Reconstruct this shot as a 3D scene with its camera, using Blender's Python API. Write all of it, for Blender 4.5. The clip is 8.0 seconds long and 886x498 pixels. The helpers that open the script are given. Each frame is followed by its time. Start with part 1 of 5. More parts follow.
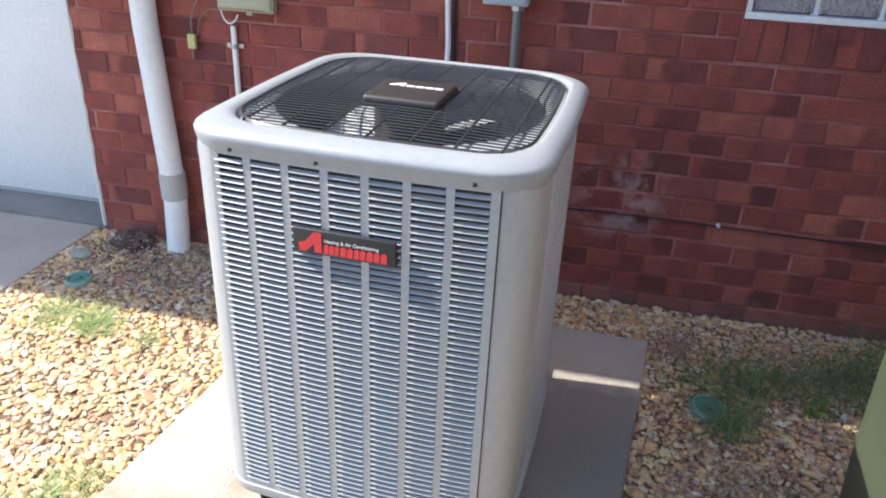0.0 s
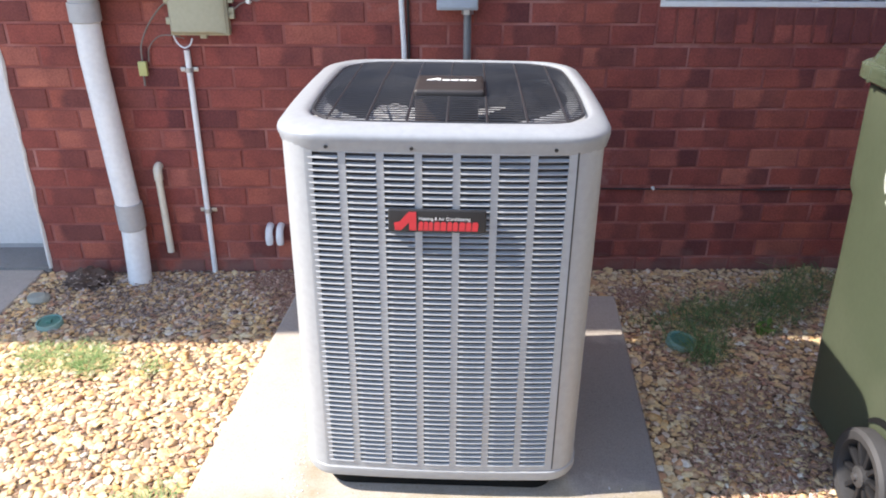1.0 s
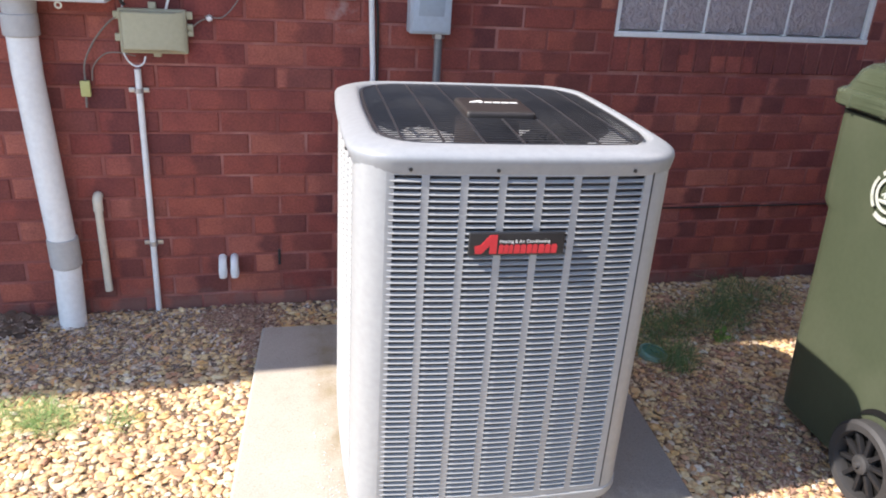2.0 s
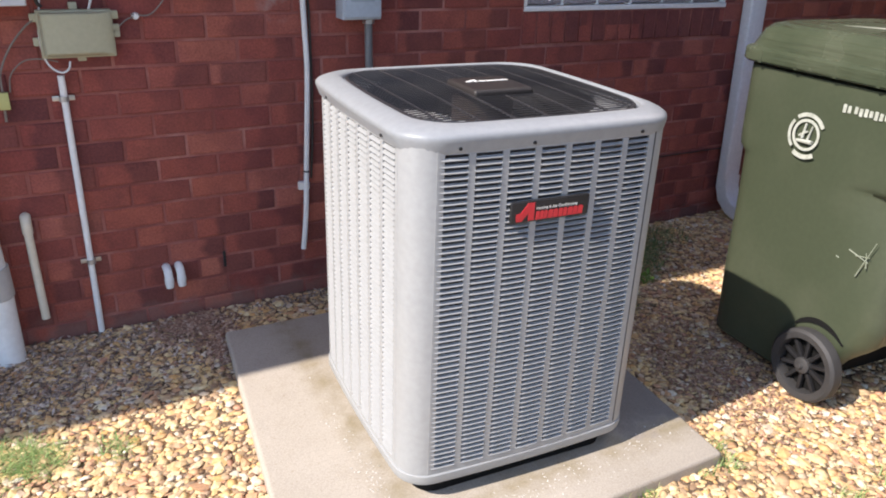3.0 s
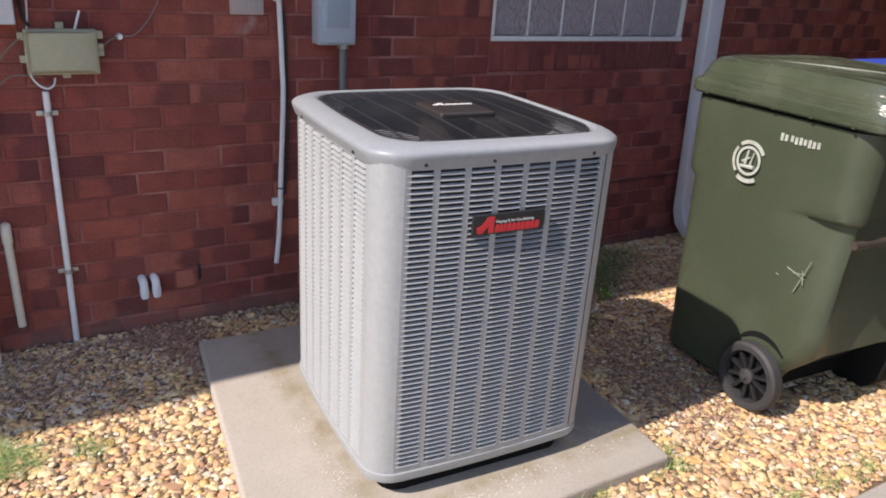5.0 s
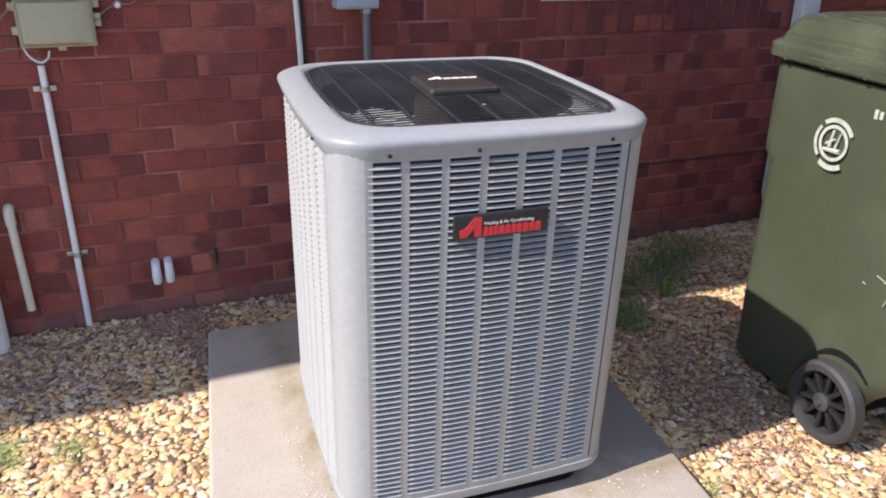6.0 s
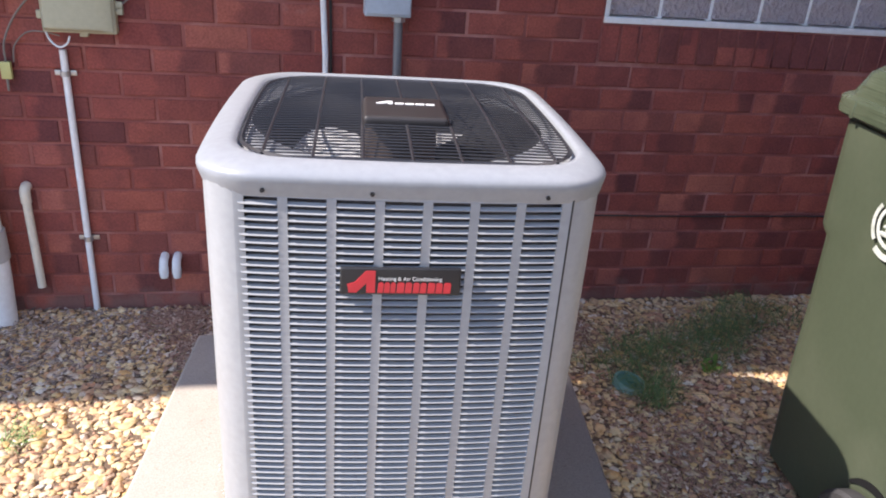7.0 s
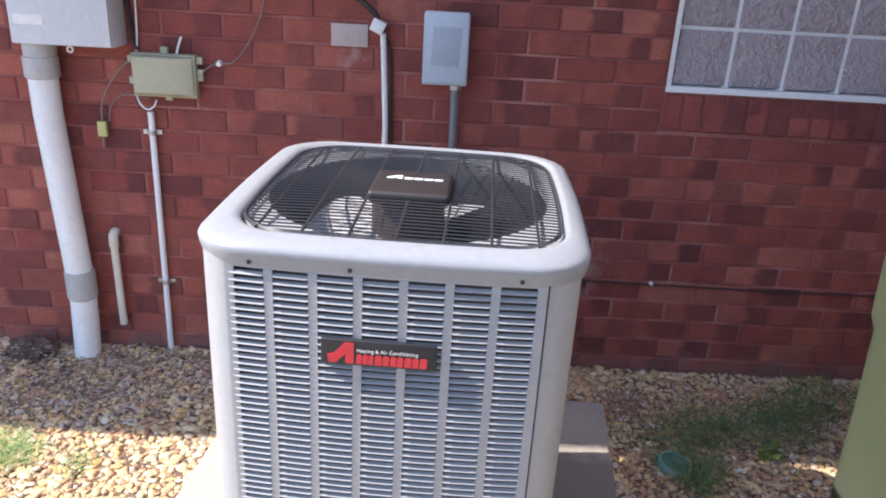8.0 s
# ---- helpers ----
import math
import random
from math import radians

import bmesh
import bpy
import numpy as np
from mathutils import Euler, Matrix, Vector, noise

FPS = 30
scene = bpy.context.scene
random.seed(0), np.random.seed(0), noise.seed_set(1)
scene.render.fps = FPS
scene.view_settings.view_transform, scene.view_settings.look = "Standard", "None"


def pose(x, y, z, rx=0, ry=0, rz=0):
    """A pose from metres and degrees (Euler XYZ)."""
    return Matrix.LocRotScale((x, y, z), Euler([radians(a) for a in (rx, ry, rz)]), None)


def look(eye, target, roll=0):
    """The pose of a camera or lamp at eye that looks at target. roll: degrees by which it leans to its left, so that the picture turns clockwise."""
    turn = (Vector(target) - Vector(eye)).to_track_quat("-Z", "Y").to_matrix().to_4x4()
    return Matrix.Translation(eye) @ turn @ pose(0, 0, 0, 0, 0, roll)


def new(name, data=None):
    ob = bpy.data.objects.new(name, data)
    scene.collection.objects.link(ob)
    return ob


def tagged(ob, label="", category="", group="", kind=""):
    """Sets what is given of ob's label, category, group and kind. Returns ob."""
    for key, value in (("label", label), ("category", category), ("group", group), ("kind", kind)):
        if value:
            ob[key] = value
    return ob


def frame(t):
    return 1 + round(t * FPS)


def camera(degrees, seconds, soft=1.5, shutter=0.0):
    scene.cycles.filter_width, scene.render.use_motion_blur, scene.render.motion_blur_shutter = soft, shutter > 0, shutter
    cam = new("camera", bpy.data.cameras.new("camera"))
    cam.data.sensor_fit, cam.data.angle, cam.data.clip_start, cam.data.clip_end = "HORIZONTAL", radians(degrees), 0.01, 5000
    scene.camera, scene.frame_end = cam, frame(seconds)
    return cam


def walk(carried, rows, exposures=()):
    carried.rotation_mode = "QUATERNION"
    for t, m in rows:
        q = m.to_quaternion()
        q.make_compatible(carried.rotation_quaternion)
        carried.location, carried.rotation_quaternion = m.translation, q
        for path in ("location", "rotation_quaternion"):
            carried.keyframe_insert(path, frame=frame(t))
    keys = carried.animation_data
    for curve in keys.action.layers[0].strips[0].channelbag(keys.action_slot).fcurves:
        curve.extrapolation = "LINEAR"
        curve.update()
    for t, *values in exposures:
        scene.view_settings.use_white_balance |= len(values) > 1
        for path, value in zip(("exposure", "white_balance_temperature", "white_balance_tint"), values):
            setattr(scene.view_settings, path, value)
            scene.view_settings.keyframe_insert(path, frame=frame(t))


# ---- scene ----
cam = camera(61.6, 8.0, soft=1.9)
PATH = [
    (0, (-0.056, 0.011, 1.43), (-0.411, 1.762, 0.53), 2.6),
    (0.3, (-0.116, -0.089, 1.437), (-0.41, 1.687, 0.567), 2.65),
    (0.5, (-0.2, -0.157, 1.432), (-0.414, 1.662, 0.629), 1.5),
    (0.8, (-0.409, -0.233, 1.417), (-0.397, 1.591, 0.597), 1.8),
    (1, (-0.507, -0.253, 1.414), (-0.459, 1.557, 0.564), 0.4),
    (1.2, (-0.603, -0.23, 1.388), (-0.509, 1.582, 0.55), 0.35),
    (1.5, (-0.728, -0.17, 1.375), (-0.426, 1.627, 0.55), 0.8),
    (1.7, (-0.832, -0.16, 1.384), (-0.458, 1.638, 0.593), 2.8),
    (2.8, (-1.386, -0.115, 1.361), (-0.578, 1.535, 0.569), 1.5),
    (3, (-1.457, -0.069, 1.377), (-0.558, 1.531, 0.58), 2.1),
    (3.2, (-1.536, -0.039, 1.369), (-0.563, 1.528, 0.592), 2.1),
    (3.5, (-1.676, 0.014, 1.372), (-0.592, 1.49, 0.568), 2.6),
    (3.8, (-1.783, 0.033, 1.39), (-0.659, 1.486, 0.6), 3.2),
    (4, (-1.793, 0.035, 1.39), (-0.648, 1.483, 0.621), 3.2),
    (4.2, (-1.792, 0.014, 1.391), (-0.637, 1.456, 0.625), 3.15),
    (4.5, (-1.716, -0.046, 1.396), (-0.628, 1.457, 0.649), 2.3),
    (4.8, (-1.583, -0.163, 1.382), (-0.537, 1.395, 0.689), 4.65),
    (5, (-1.51, -0.189, 1.395), (-0.533, 1.396, 0.663), 3.7),
    (5.2, (-1.444, -0.183, 1.389), (-0.493, 1.422, 0.667), 3.2),
    (6.3, (-0.964, 0.001, 1.374), (-0.353, 1.708, 0.529), 3.1),
    (6.5, (-0.843, 0.007, 1.385), (-0.286, 1.748, 0.573), 4.9),
    (6.8, (-0.704, 0.026, 1.393), (-0.3, 1.803, 0.566), 2.9),
    (7, (-0.633, 0.065, 1.389), (-0.282, 1.848, 0.553), 4.3),
    (7.2, (-0.576, 0.079, 1.408), (-0.253, 1.873, 0.585), 6.2),
    (7.5, (-0.511, 0.083, 1.444), (-0.371, 1.916, 0.655), 3.0),
    (7.8, (-0.419, 0.044, 1.468), (-0.398, 1.901, 0.723), 2.6),
    (8, (-0.393, 0.039, 1.471), (-0.37, 1.895, 0.724), 3.2),
]
EXPOSURES = [(0, 1.89, 6310, 11), (1, 1.93, 6480, 14), (1.7, 1.85, 6540, 15), (2.8, 1.45, 6640, 15), (3.5, 1.27, 6670, 16), (4.5, 1.09, 6680, 17), (5.2, 1.08, 6640, 17), (6.3, 1.47, 6460, 18), (7, 1.71, 6440, 19), (8, 1.83, 6320, 18)]
walk(cam, [(t, look(eye, target, roll)) for t, eye, target, roll in PATH], EXPOSURES)

# ---- light ----
SUN_ELEV, SUN_SKEW = radians(44.2), 0.067
world = bpy.data.worlds.new("sky")
scene.world = world
world.use_nodes = True
wn, wl = world.node_tree.nodes, world.node_tree.links
sky = wn.new("ShaderNodeTexSky")
sky.sky_type, sky.sun_disc = "NISHITA", False
sky.sun_elevation, sky.sun_rotation = SUN_ELEV, radians(90)
sky.dust_density = 1.6
wl.new(sky.outputs["Color"], wn["Background"].inputs["Color"])
wn["Background"].inputs["Strength"].default_value = 0.15
sun = new("sun", bpy.data.lights.new("sun", "SUN"))
sun.data.energy, sun.data.angle, sun.data.color = 2.85, radians(0.6), (1.0, 0.945, 0.85)
sun.matrix_world = look((0, 0, 6), Vector((0, 0, 6)) + Vector((math.cos(SUN_ELEV), SUN_SKEW * math.cos(SUN_ELEV), -math.sin(SUN_ELEV))))


# ---- materials ----
def material(name, build):
    m = bpy.data.materials.new(name)
    m.use_nodes = True
    t = m.node_tree
    build(t.nodes, t.links, t.nodes["Principled BSDF"])
    return m


def ramp(n, stops):
    r = n.new("ShaderNodeValToRGB")
    el = r.color_ramp.elements
    while len(el) < len(stops):
        el.new(0.5)
    for e, (p, c) in zip(el, stops):
        e.position, e.color = p, (*c, 1)
    return r


def noise_node(n, l, scale, detail=4, rough=0.55, space="Object"):
    tc, x = n.new("ShaderNodeTexCoord"), n.new("ShaderNodeTexNoise")
    l.new(tc.outputs[space], x.inputs["Vector"])
    x.inputs["Scale"].default_value, x.inputs["Detail"].default_value, x.inputs["Roughness"].default_value = scale, detail, rough
    return x


def bump(n, l, b, src, strength, dist):
    k = n.new("ShaderNodeBump")
    k.inputs["Strength"].default_value, k.inputs["Distance"].default_value = strength, dist
    l.new(src, k.inputs["Height"])
    l.new(k.outputs["Normal"], b.inputs["Normal"])


def mixed(n, l, fac, a, b, mode="MIX"):
    x = n.new("ShaderNodeMix")
    x.data_type, x.blend_type = "RGBA", mode
    for src, name in ((fac, 0), (a, 6), (b, 7)):
        if isinstance(src, (int, float)):
            x.inputs[name].default_value = src
        elif isinstance(src, tuple):
            x.inputs[name].default_value = (*src, 1)
        else:
            l.new(src, x.inputs[name])
    return x.outputs[2]


def painted(name, c, rough=0.45, metal=0.0, dirt=(0.3, 0.27, 0.22), amount=0.25, fine=60, coarse=5, relief=0.15, spec=0.5):
    """Paint, plastic or metal with a little grime at two scales."""
    def build(n, l, b):
        big, small = noise_node(n, l, coarse, 5), noise_node(n, l, fine, 3)
        r = ramp(n, [(0.45, (0, 0, 0)), (0.85, (amount,) * 3)])
        l.new(big.outputs["Fac"], r.inputs["Fac"])
        col = mixed(n, l, r.outputs["Color"], c, dirt)
        r2 = ramp(n, [(0.3, (0.9,) * 3), (0.7, (1.0,) * 3)])
        l.new(small.outputs["Fac"], r2.inputs["Fac"])
        l.new(mixed(n, l, 1.0, col, r2.outputs["Color"], "MULTIPLY"), b.inputs["Base Color"])
        rr = n.new("ShaderNodeMapRange")
        rr.inputs["To Min"].default_value, rr.inputs["To Max"].default_value = rough * 0.8, min(1, rough * 1.25)
        l.new(big.outputs["Fac"], rr.inputs["Value"])
        l.new(rr.outputs["Result"], b.inputs["Roughness"])
        b.inputs["Metallic"].default_value = metal
        b.inputs["Specular IOR Level"].default_value = spec
        bump(n, l, b, small.outputs["Fac"], relief, 0.001)
    return material(name, build)


def maths(n, l, op, a, b=0.0):
    x = n.new("ShaderNodeMath")
    x.operation = op
    for k, v in ((0, a), (1, b)):
        if isinstance(v, (int, float)):
            x.inputs[k].default_value = v
        else:
            l.new(v, x.inputs[k])
    return x.outputs[0]


def brick_build(n, l, b, soldier=False):
    geo = n.new("ShaderNodeNewGeometry")
    sep = n.new("ShaderNodeSeparateXYZ")
    l.new(geo.outputs["Position"], sep.inputs[0])
    # which brick of the bond a place belongs to, and how far along it
    row = maths(n, l, "FLOOR", maths(n, l, "DIVIDE", maths(n, l, "SUBTRACT", sep.outputs["Z"], 1.242), 0.079))
    odd = maths(n, l, "MULTIPLY", maths(n, l, "FLOORED_MODULO", row, 2.0), 0.5)
    u = maths(n, l, "ADD", maths(n, l, "DIVIDE", maths(n, l, "SUBTRACT", sep.outputs["X"], 0.08), 0.2), odd)
    u = maths(n, l, "ADD", u, 0.5)
    cell = n.new("ShaderNodeCombineXYZ")
    l.new(maths(n, l, "FLOOR", u), cell.inputs[0])
    l.new(row, cell.inputs[1])
    rnd = n.new("ShaderNodeTexWhiteNoise")
    rnd.noise_dimensions = "2D"
    l.new(cell.outputs[0], rnd.inputs["Vector"])
    tone = ramp(n, [(0.0, (0.25, 0.06, 0.05)), (0.35, (0.29, 0.073, 0.057)), (0.7, (0.33, 0.09, 0.067)), (1.0, (0.38, 0.122, 0.092))])
    each = n.new("ShaderNodeObjectInfo")
    l.new(each.outputs["Random"] if soldier else rnd.outputs["Value"], tone.inputs["Fac"])
    # kiln flash: a darker stretch on each brick, of uneven length and depth
    rs = n.new("ShaderNodeSeparateColor")
    l.new(rnd.outputs["Color"], rs.inputs[0])
    blot = n.new("ShaderNodeTexNoise")
    blot.inputs["Scale"].default_value, blot.inputs["Detail"].default_value = 14, 3
    l.new(geo.outputs["Position"], blot.inputs["Vector"])
    along = maths(n, l, "FRACT", u)
    edge = maths(n, l, "ADD", maths(n, l, "MULTIPLY", rs.outputs[1], 0.5), maths(n, l, "MULTIPLY", blot.outputs["Fac"], 0.3))
    flash = n.new("ShaderNodeMapRange")
    flash.interpolation_type = "SMOOTHSTEP"
    flash.inputs["From Min"].default_value, flash.inputs["From Max"].default_value = -0.08, 0.08
    l.new(maths(n, l, "SUBTRACT", each.outputs["Random"] if soldier else along, edge), flash.inputs["Value"])
    amount = maths(n, l, "MULTIPLY", flash.outputs["Result"], maths(n, l, "ADD", maths(n, l, "MULTIPLY", rs.outputs[2], 0.85), 0.05))
    col = mixed(n, l, maths(n, l, "MULTIPLY", flash.outputs["Result"], 0.75) if soldier else amount, tone.outputs["Color"], (0.13, 0.037, 0.037))
    br = ramp(n, [(0.3, (0.85, 0.82, 0.85)), (0.7, (1.12, 1.1, 1.05))])
    l.new(blot.outputs["Fac"], br.inputs["Fac"])
    col = mixed(n, l, 1.0, col, br.outputs["Color"], "MULTIPLY")
    grain = n.new("ShaderNodeTexNoise")
    grain.inputs["Scale"].default_value, grain.inputs["Detail"].default_value = 140, 5
    l.new(geo.outputs["Position"], grain.inputs["Vector"])
    wide = n.new("ShaderNodeTexNoise")
    wide.inputs["Scale"].default_value, wide.inputs["Detail"].default_value = 1.6, 3
    l.new(geo.outputs["Position"], wide.inputs["Vector"])
    wr = ramp(n, [(0.35, (0.9, 0.88, 0.95)), (0.65, (1.1, 1.14, 1.02))])
    l.new(wide.outputs["Fac"], wr.inputs["Fac"])
    col = mixed(n, l, 1.0, col, wr.outputs["Color"], "MULTIPLY")
    gr = ramp(n, [(0.3, (0.75,) * 3), (0.7, (1.12,) * 3)])
    l.new(grain.outputs["Fac"], gr.inputs["Fac"])
    col = mixed(n, l, 1.0, col, gr.outputs["Color"], "MULTIPLY")
    # pale salt bloom low on the wall and below the tile
    for centre, reach in (((0.07, 2.55, 0.42), 0.2), ((-0.68, 2.55, 1.115), 0.075)):
        dist = n.new("ShaderNodeVectorMath")
        dist.operation = "DISTANCE"
        l.new(geo.outputs["Position"], dist.inputs[0])
        dist.inputs[1].default_value = centre
        near = n.new("ShaderNodeMapRange")
        near.inputs["From Min"].default_value, near.inputs["From Max"].default_value = reach, reach * 0.3
        near.inputs["To Max"].default_value = 0.8
        l.new(dist.outputs["Value"], near.inputs["Value"])
        patchy = n.new("ShaderNodeMath")
        patchy.operation = "MULTIPLY"
        l.new(near.outputs["Result"], patchy.inputs[0])
        pr = ramp(n, [(0.45, (0, 0, 0)), (0.62, (1, 1, 1))])
        l.new(blot.outputs["Fac"], pr.inputs["Fac"])
        l.new(pr.outputs["Color"], patchy.inputs[1])
        col = mixed(n, l, patchy.outputs[0], col, (0.4, 0.31, 0.3))
    # dried mud splashed on the lowest course
    low = n.new("ShaderNodeMapRange")
    low.inputs["From Min"].default_value, low.inputs["From Max"].default_value = 0.085, 0.02
    l.new(maths(n, l, "ADD", sep.outputs["Z"], maths(n, l, "MULTIPLY", maths(n, l, "SUBTRACT", blot.outputs["Fac"], 0.5), 0.22)), low.inputs["Value"])
    col = mixed(n, l, maths(n, l, "MULTIPLY", low.outputs["Result"], 0.4), col, (0.27, 0.17, 0.14))
    l.new(col, b.inputs["Base Color"])
    b.inputs["Roughness"].default_value = 0.85
    bump(n, l, b, grain.outputs["Fac"], 0.5, 0.003)


def mortar_build(n, l, b):
    big, small = noise_node(n, l, 5, 6), noise_node(n, l, 160, 4)
    r = ramp(n, [(0.36, (0.215, 0.066, 0.055)), (0.54, (0.29, 0.1, 0.083)), (0.72, (0.43, 0.205, 0.175))])
    l.new(big.outputs["Fac"], r.inputs["Fac"])
    l.new(r.outputs["Color"], b.inputs["Base Color"])
    b.inputs["Roughness"].default_value = 0.95
    bump(n, l, b, small.outputs["Fac"], 0.6, 0.003)


def concrete_build(base, stain, alga, moss_shade=False):
    def build(n, l, b):
        big, mid, small = noise_node(n, l, 2.2, 6), noise_node(n, l, 14, 5), noise_node(n, l, 220, 3)
        r = ramp(n, [(0.35, stain), (0.6, base)])
        l.new(big.outputs["Fac"], r.inputs["Fac"])
        r2 = ramp(n, [(0.5, (0, 0, 0)), (0.75, (0.4,) * 3)])
        l.new(mid.outputs["Fac"], r2.inputs["Fac"])
        col = mixed(n, l, r2.outputs["Color"], r.outputs["Color"], alga)
        if moss_shade:
            # green-brown water stain creeping out along the unit
            tc, sep = n.new("ShaderNodeTexCoord"), n.new("ShaderNodeSeparateXYZ")
            l.new(tc.outputs["Object"], sep.inputs[0])
            band = n.new("ShaderNodeMapRange")
            band.inputs["From Min"].default_value, band.inputs["From Max"].default_value = 0.075, 0.0
            away = maths(n, l, "ABSOLUTE", maths(n, l, "ADD", sep.outputs["X"], 0.8))
            near = maths(n, l, "ABSOLUTE", maths(n, l, "SUBTRACT", sep.outputs["Y"], 1.17))
            l.new(maths(n, l, "MINIMUM", away, near), band.inputs["Value"])
            wet = ramp(n, [(0.3, (0.12,) * 3), (0.62, (1, 1, 1))])
            l.new(mid.outputs["Fac"], wet.inputs["Fac"])
            f = maths(n, l, "MULTIPLY", maths(n, l, "MULTIPLY", band.outputs["Result"], wet.outputs["Color"]), 0.7)
            col = mixed(n, l, f, col, (0.25, 0.2, 0.105))
            # shade right of the unit put into the concrete colour as a dark patch
            patch_dist = n.new("ShaderNodeVectorMath")
            patch_dist.operation = "DISTANCE"
            l.new(tc.outputs["Object"], patch_dist.inputs[0])
            patch_dist.inputs[1].default_value = (0.05, 1.58, 0.042)
            pad_shade = n.new("ShaderNodeMapRange")
            pad_shade.inputs["From Min"].default_value, pad_shade.inputs["From Max"].default_value = 0.43, 0.33
            l.new(maths(n, l, "ADD", patch_dist.outputs["Value"], maths(n, l, "MULTIPLY", maths(n, l, "SUBTRACT", mid.outputs["Fac"], 0.5), 0.3)), pad_shade.inputs["Value"])
            col = mixed(n, l, maths(n, l, "MULTIPLY", pad_shade.outputs["Result"], 0.75), col, (0.2, 0.175, 0.165))
        speck = noise_node(n, l, 70, 2)
        r4 = ramp(n, [(0.64, (1, 1, 1)), (0.72, (0.84, 0.82, 0.78))])
        l.new(speck.outputs["Fac"], r4.inputs["Fac"])
        col = mixed(n, l, 1.0, col, r4.outputs["Color"], "MULTIPLY")
        r3 = ramp(n, [(0.3, (0.82,) * 3), (0.7, (1.08,) * 3)])
        l.new(small.outputs["Fac"], r3.inputs["Fac"])
        l.new(mixed(n, l, 1.0, col, r3.outputs["Color"], "MULTIPLY"), b.inputs["Base Color"])
        b.inputs["Roughness"].default_value = 0.9
        bump(n, l, b, small.outputs["Fac"], 0.4, 0.002)
    return build


def pebble_build(n, l, b):
    g = n.new("ShaderNodeNewGeometry")
    r = ramp(n, [(0.0, (0.77, 0.55, 0.27)), (0.1, (0.8, 0.65, 0.38)), (0.2, (0.7, 0.42, 0.17)), (0.3, (0.8, 0.69, 0.46)), (0.4, (0.52, 0.31, 0.17)),
                 (0.5, (0.8, 0.75, 0.63)), (0.58, (0.6, 0.41, 0.25)), (0.68, (0.78, 0.57, 0.28)), (0.78, (0.56, 0.3, 0.2)), (0.88, (0.75, 0.5, 0.22)), (1.0, (0.8, 0.66, 0.4))])
    l.new(g.outputs["Random Per Island"], r.inputs["Fac"])
    small = noise_node(n, l, 90, 4)
    r2 = ramp(n, [(0.3, (0.76, 0.73, 0.7)), (0.7, (1.1, 1.09, 1.07))])
    l.new(small.outputs["Fac"], r2.inputs["Fac"])
    l.new(mixed(n, l, 1.0, r.outputs["Color"], r2.outputs["Color"], "MULTIPLY"), b.inputs["Base Color"])
    b.inputs["Roughness"].default_value = 0.7
    bump(n, l, b, small.outputs["Fac"], 0.3, 0.002)


def dirt_build(n, l, b):
    big, small = noise_node(n, l, 6, 6), noise_node(n, l, 120, 5)
    r = ramp(n, [(0.3, (0.11, 0.075, 0.05)), (0.7, (0.19, 0.13, 0.085))])
    l.new(big.outputs["Fac"], r.inputs["Fac"])
    l.new(r.outputs["Color"], b.inputs["Base Color"])
    b.inputs["Roughness"].default_value = 1.0
    bump(n, l, b, small.outputs["Fac"], 0.8, 0.006)


def grass_build(n, l, b):
    g = n.new("ShaderNodeNewGeometry")
    r = ramp(n, [(0.0, (0.075, 0.15, 0.055)), (0.5, (0.13, 0.23, 0.08)), (0.85, (0.19, 0.27, 0.09)), (1.0, (0.28, 0.25, 0.1))])
    l.new(g.outputs["Random Per Island"], r.inputs["Fac"])
    l.new(r.outputs["Color"], b.inputs["Base Color"])
    b.inputs["Roughness"].default_value = 0.6


def pale_build(n, l, b):
    g = n.new("ShaderNodeNewGeometry")
    r = ramp(n, [(0.0, (0.13, 0.24, 0.07)), (0.5, (0.21, 0.33, 0.1)), (0.8, (0.32, 0.38, 0.14)), (1.0, (0.46, 0.42, 0.2))])
    l.new(g.outputs["Random Per Island"], r.inputs["Fac"])
    l.new(r.outputs["Color"], b.inputs["Base Color"])
    b.inputs["Roughness"].default_value = 0.6


def glass_build(n, l, b):
    w = noise_node(n, l, 38, 3)
    b.inputs["Base Color"].default_value = (0.78, 0.68, 0.7, 1)
    b.inputs["Transmission Weight"].default_value = 0.62
    b.inputs["Roughness"].default_value = 0.05
    b.inputs["IOR"].default_value = 1.5
    bump(n, l, b, w.outputs["Fac"], 1.0, 0.035)


M_SOLDIER = material("red sill brick", lambda n, l, b: brick_build(n, l, b, True))
M_BRICK, M_MORTAR = material("red brick", brick_build), material("tinted mortar", mortar_build)
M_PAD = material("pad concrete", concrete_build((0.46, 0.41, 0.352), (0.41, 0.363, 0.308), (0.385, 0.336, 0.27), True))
M_DRIVE = material("drive concrete", concrete_build((0.47, 0.438, 0.39), (0.41, 0.378, 0.332), (0.35, 0.315, 0.26)))
M_THRESH = material("grimy threshold concrete", concrete_build((0.27, 0.262, 0.25), (0.19, 0.183, 0.175), (0.22, 0.205, 0.18)))
M_PEBBLE, M_DIRT, M_GRASS = material("river pebbles", pebble_build), material("soil", dirt_build), material("grass blades", grass_build)
M_GRASS_PALE = material("sun-bleached grass blades", pale_build)


def grit_build(n, l, b):
    g = n.new("ShaderNodeNewGeometry")
    r = ramp(n, [(0.0, (0.22, 0.135, 0.085)), (0.35, (0.36, 0.235, 0.14)), (0.7, (0.48, 0.34, 0.2)), (1.0, (0.28, 0.19, 0.14))])
    l.new(g.outputs["Random Per Island"], r.inputs["Fac"])
    l.new(r.outputs["Color"], b.inputs["Base Color"])
    b.inputs["Roughness"].default_value = 0.9


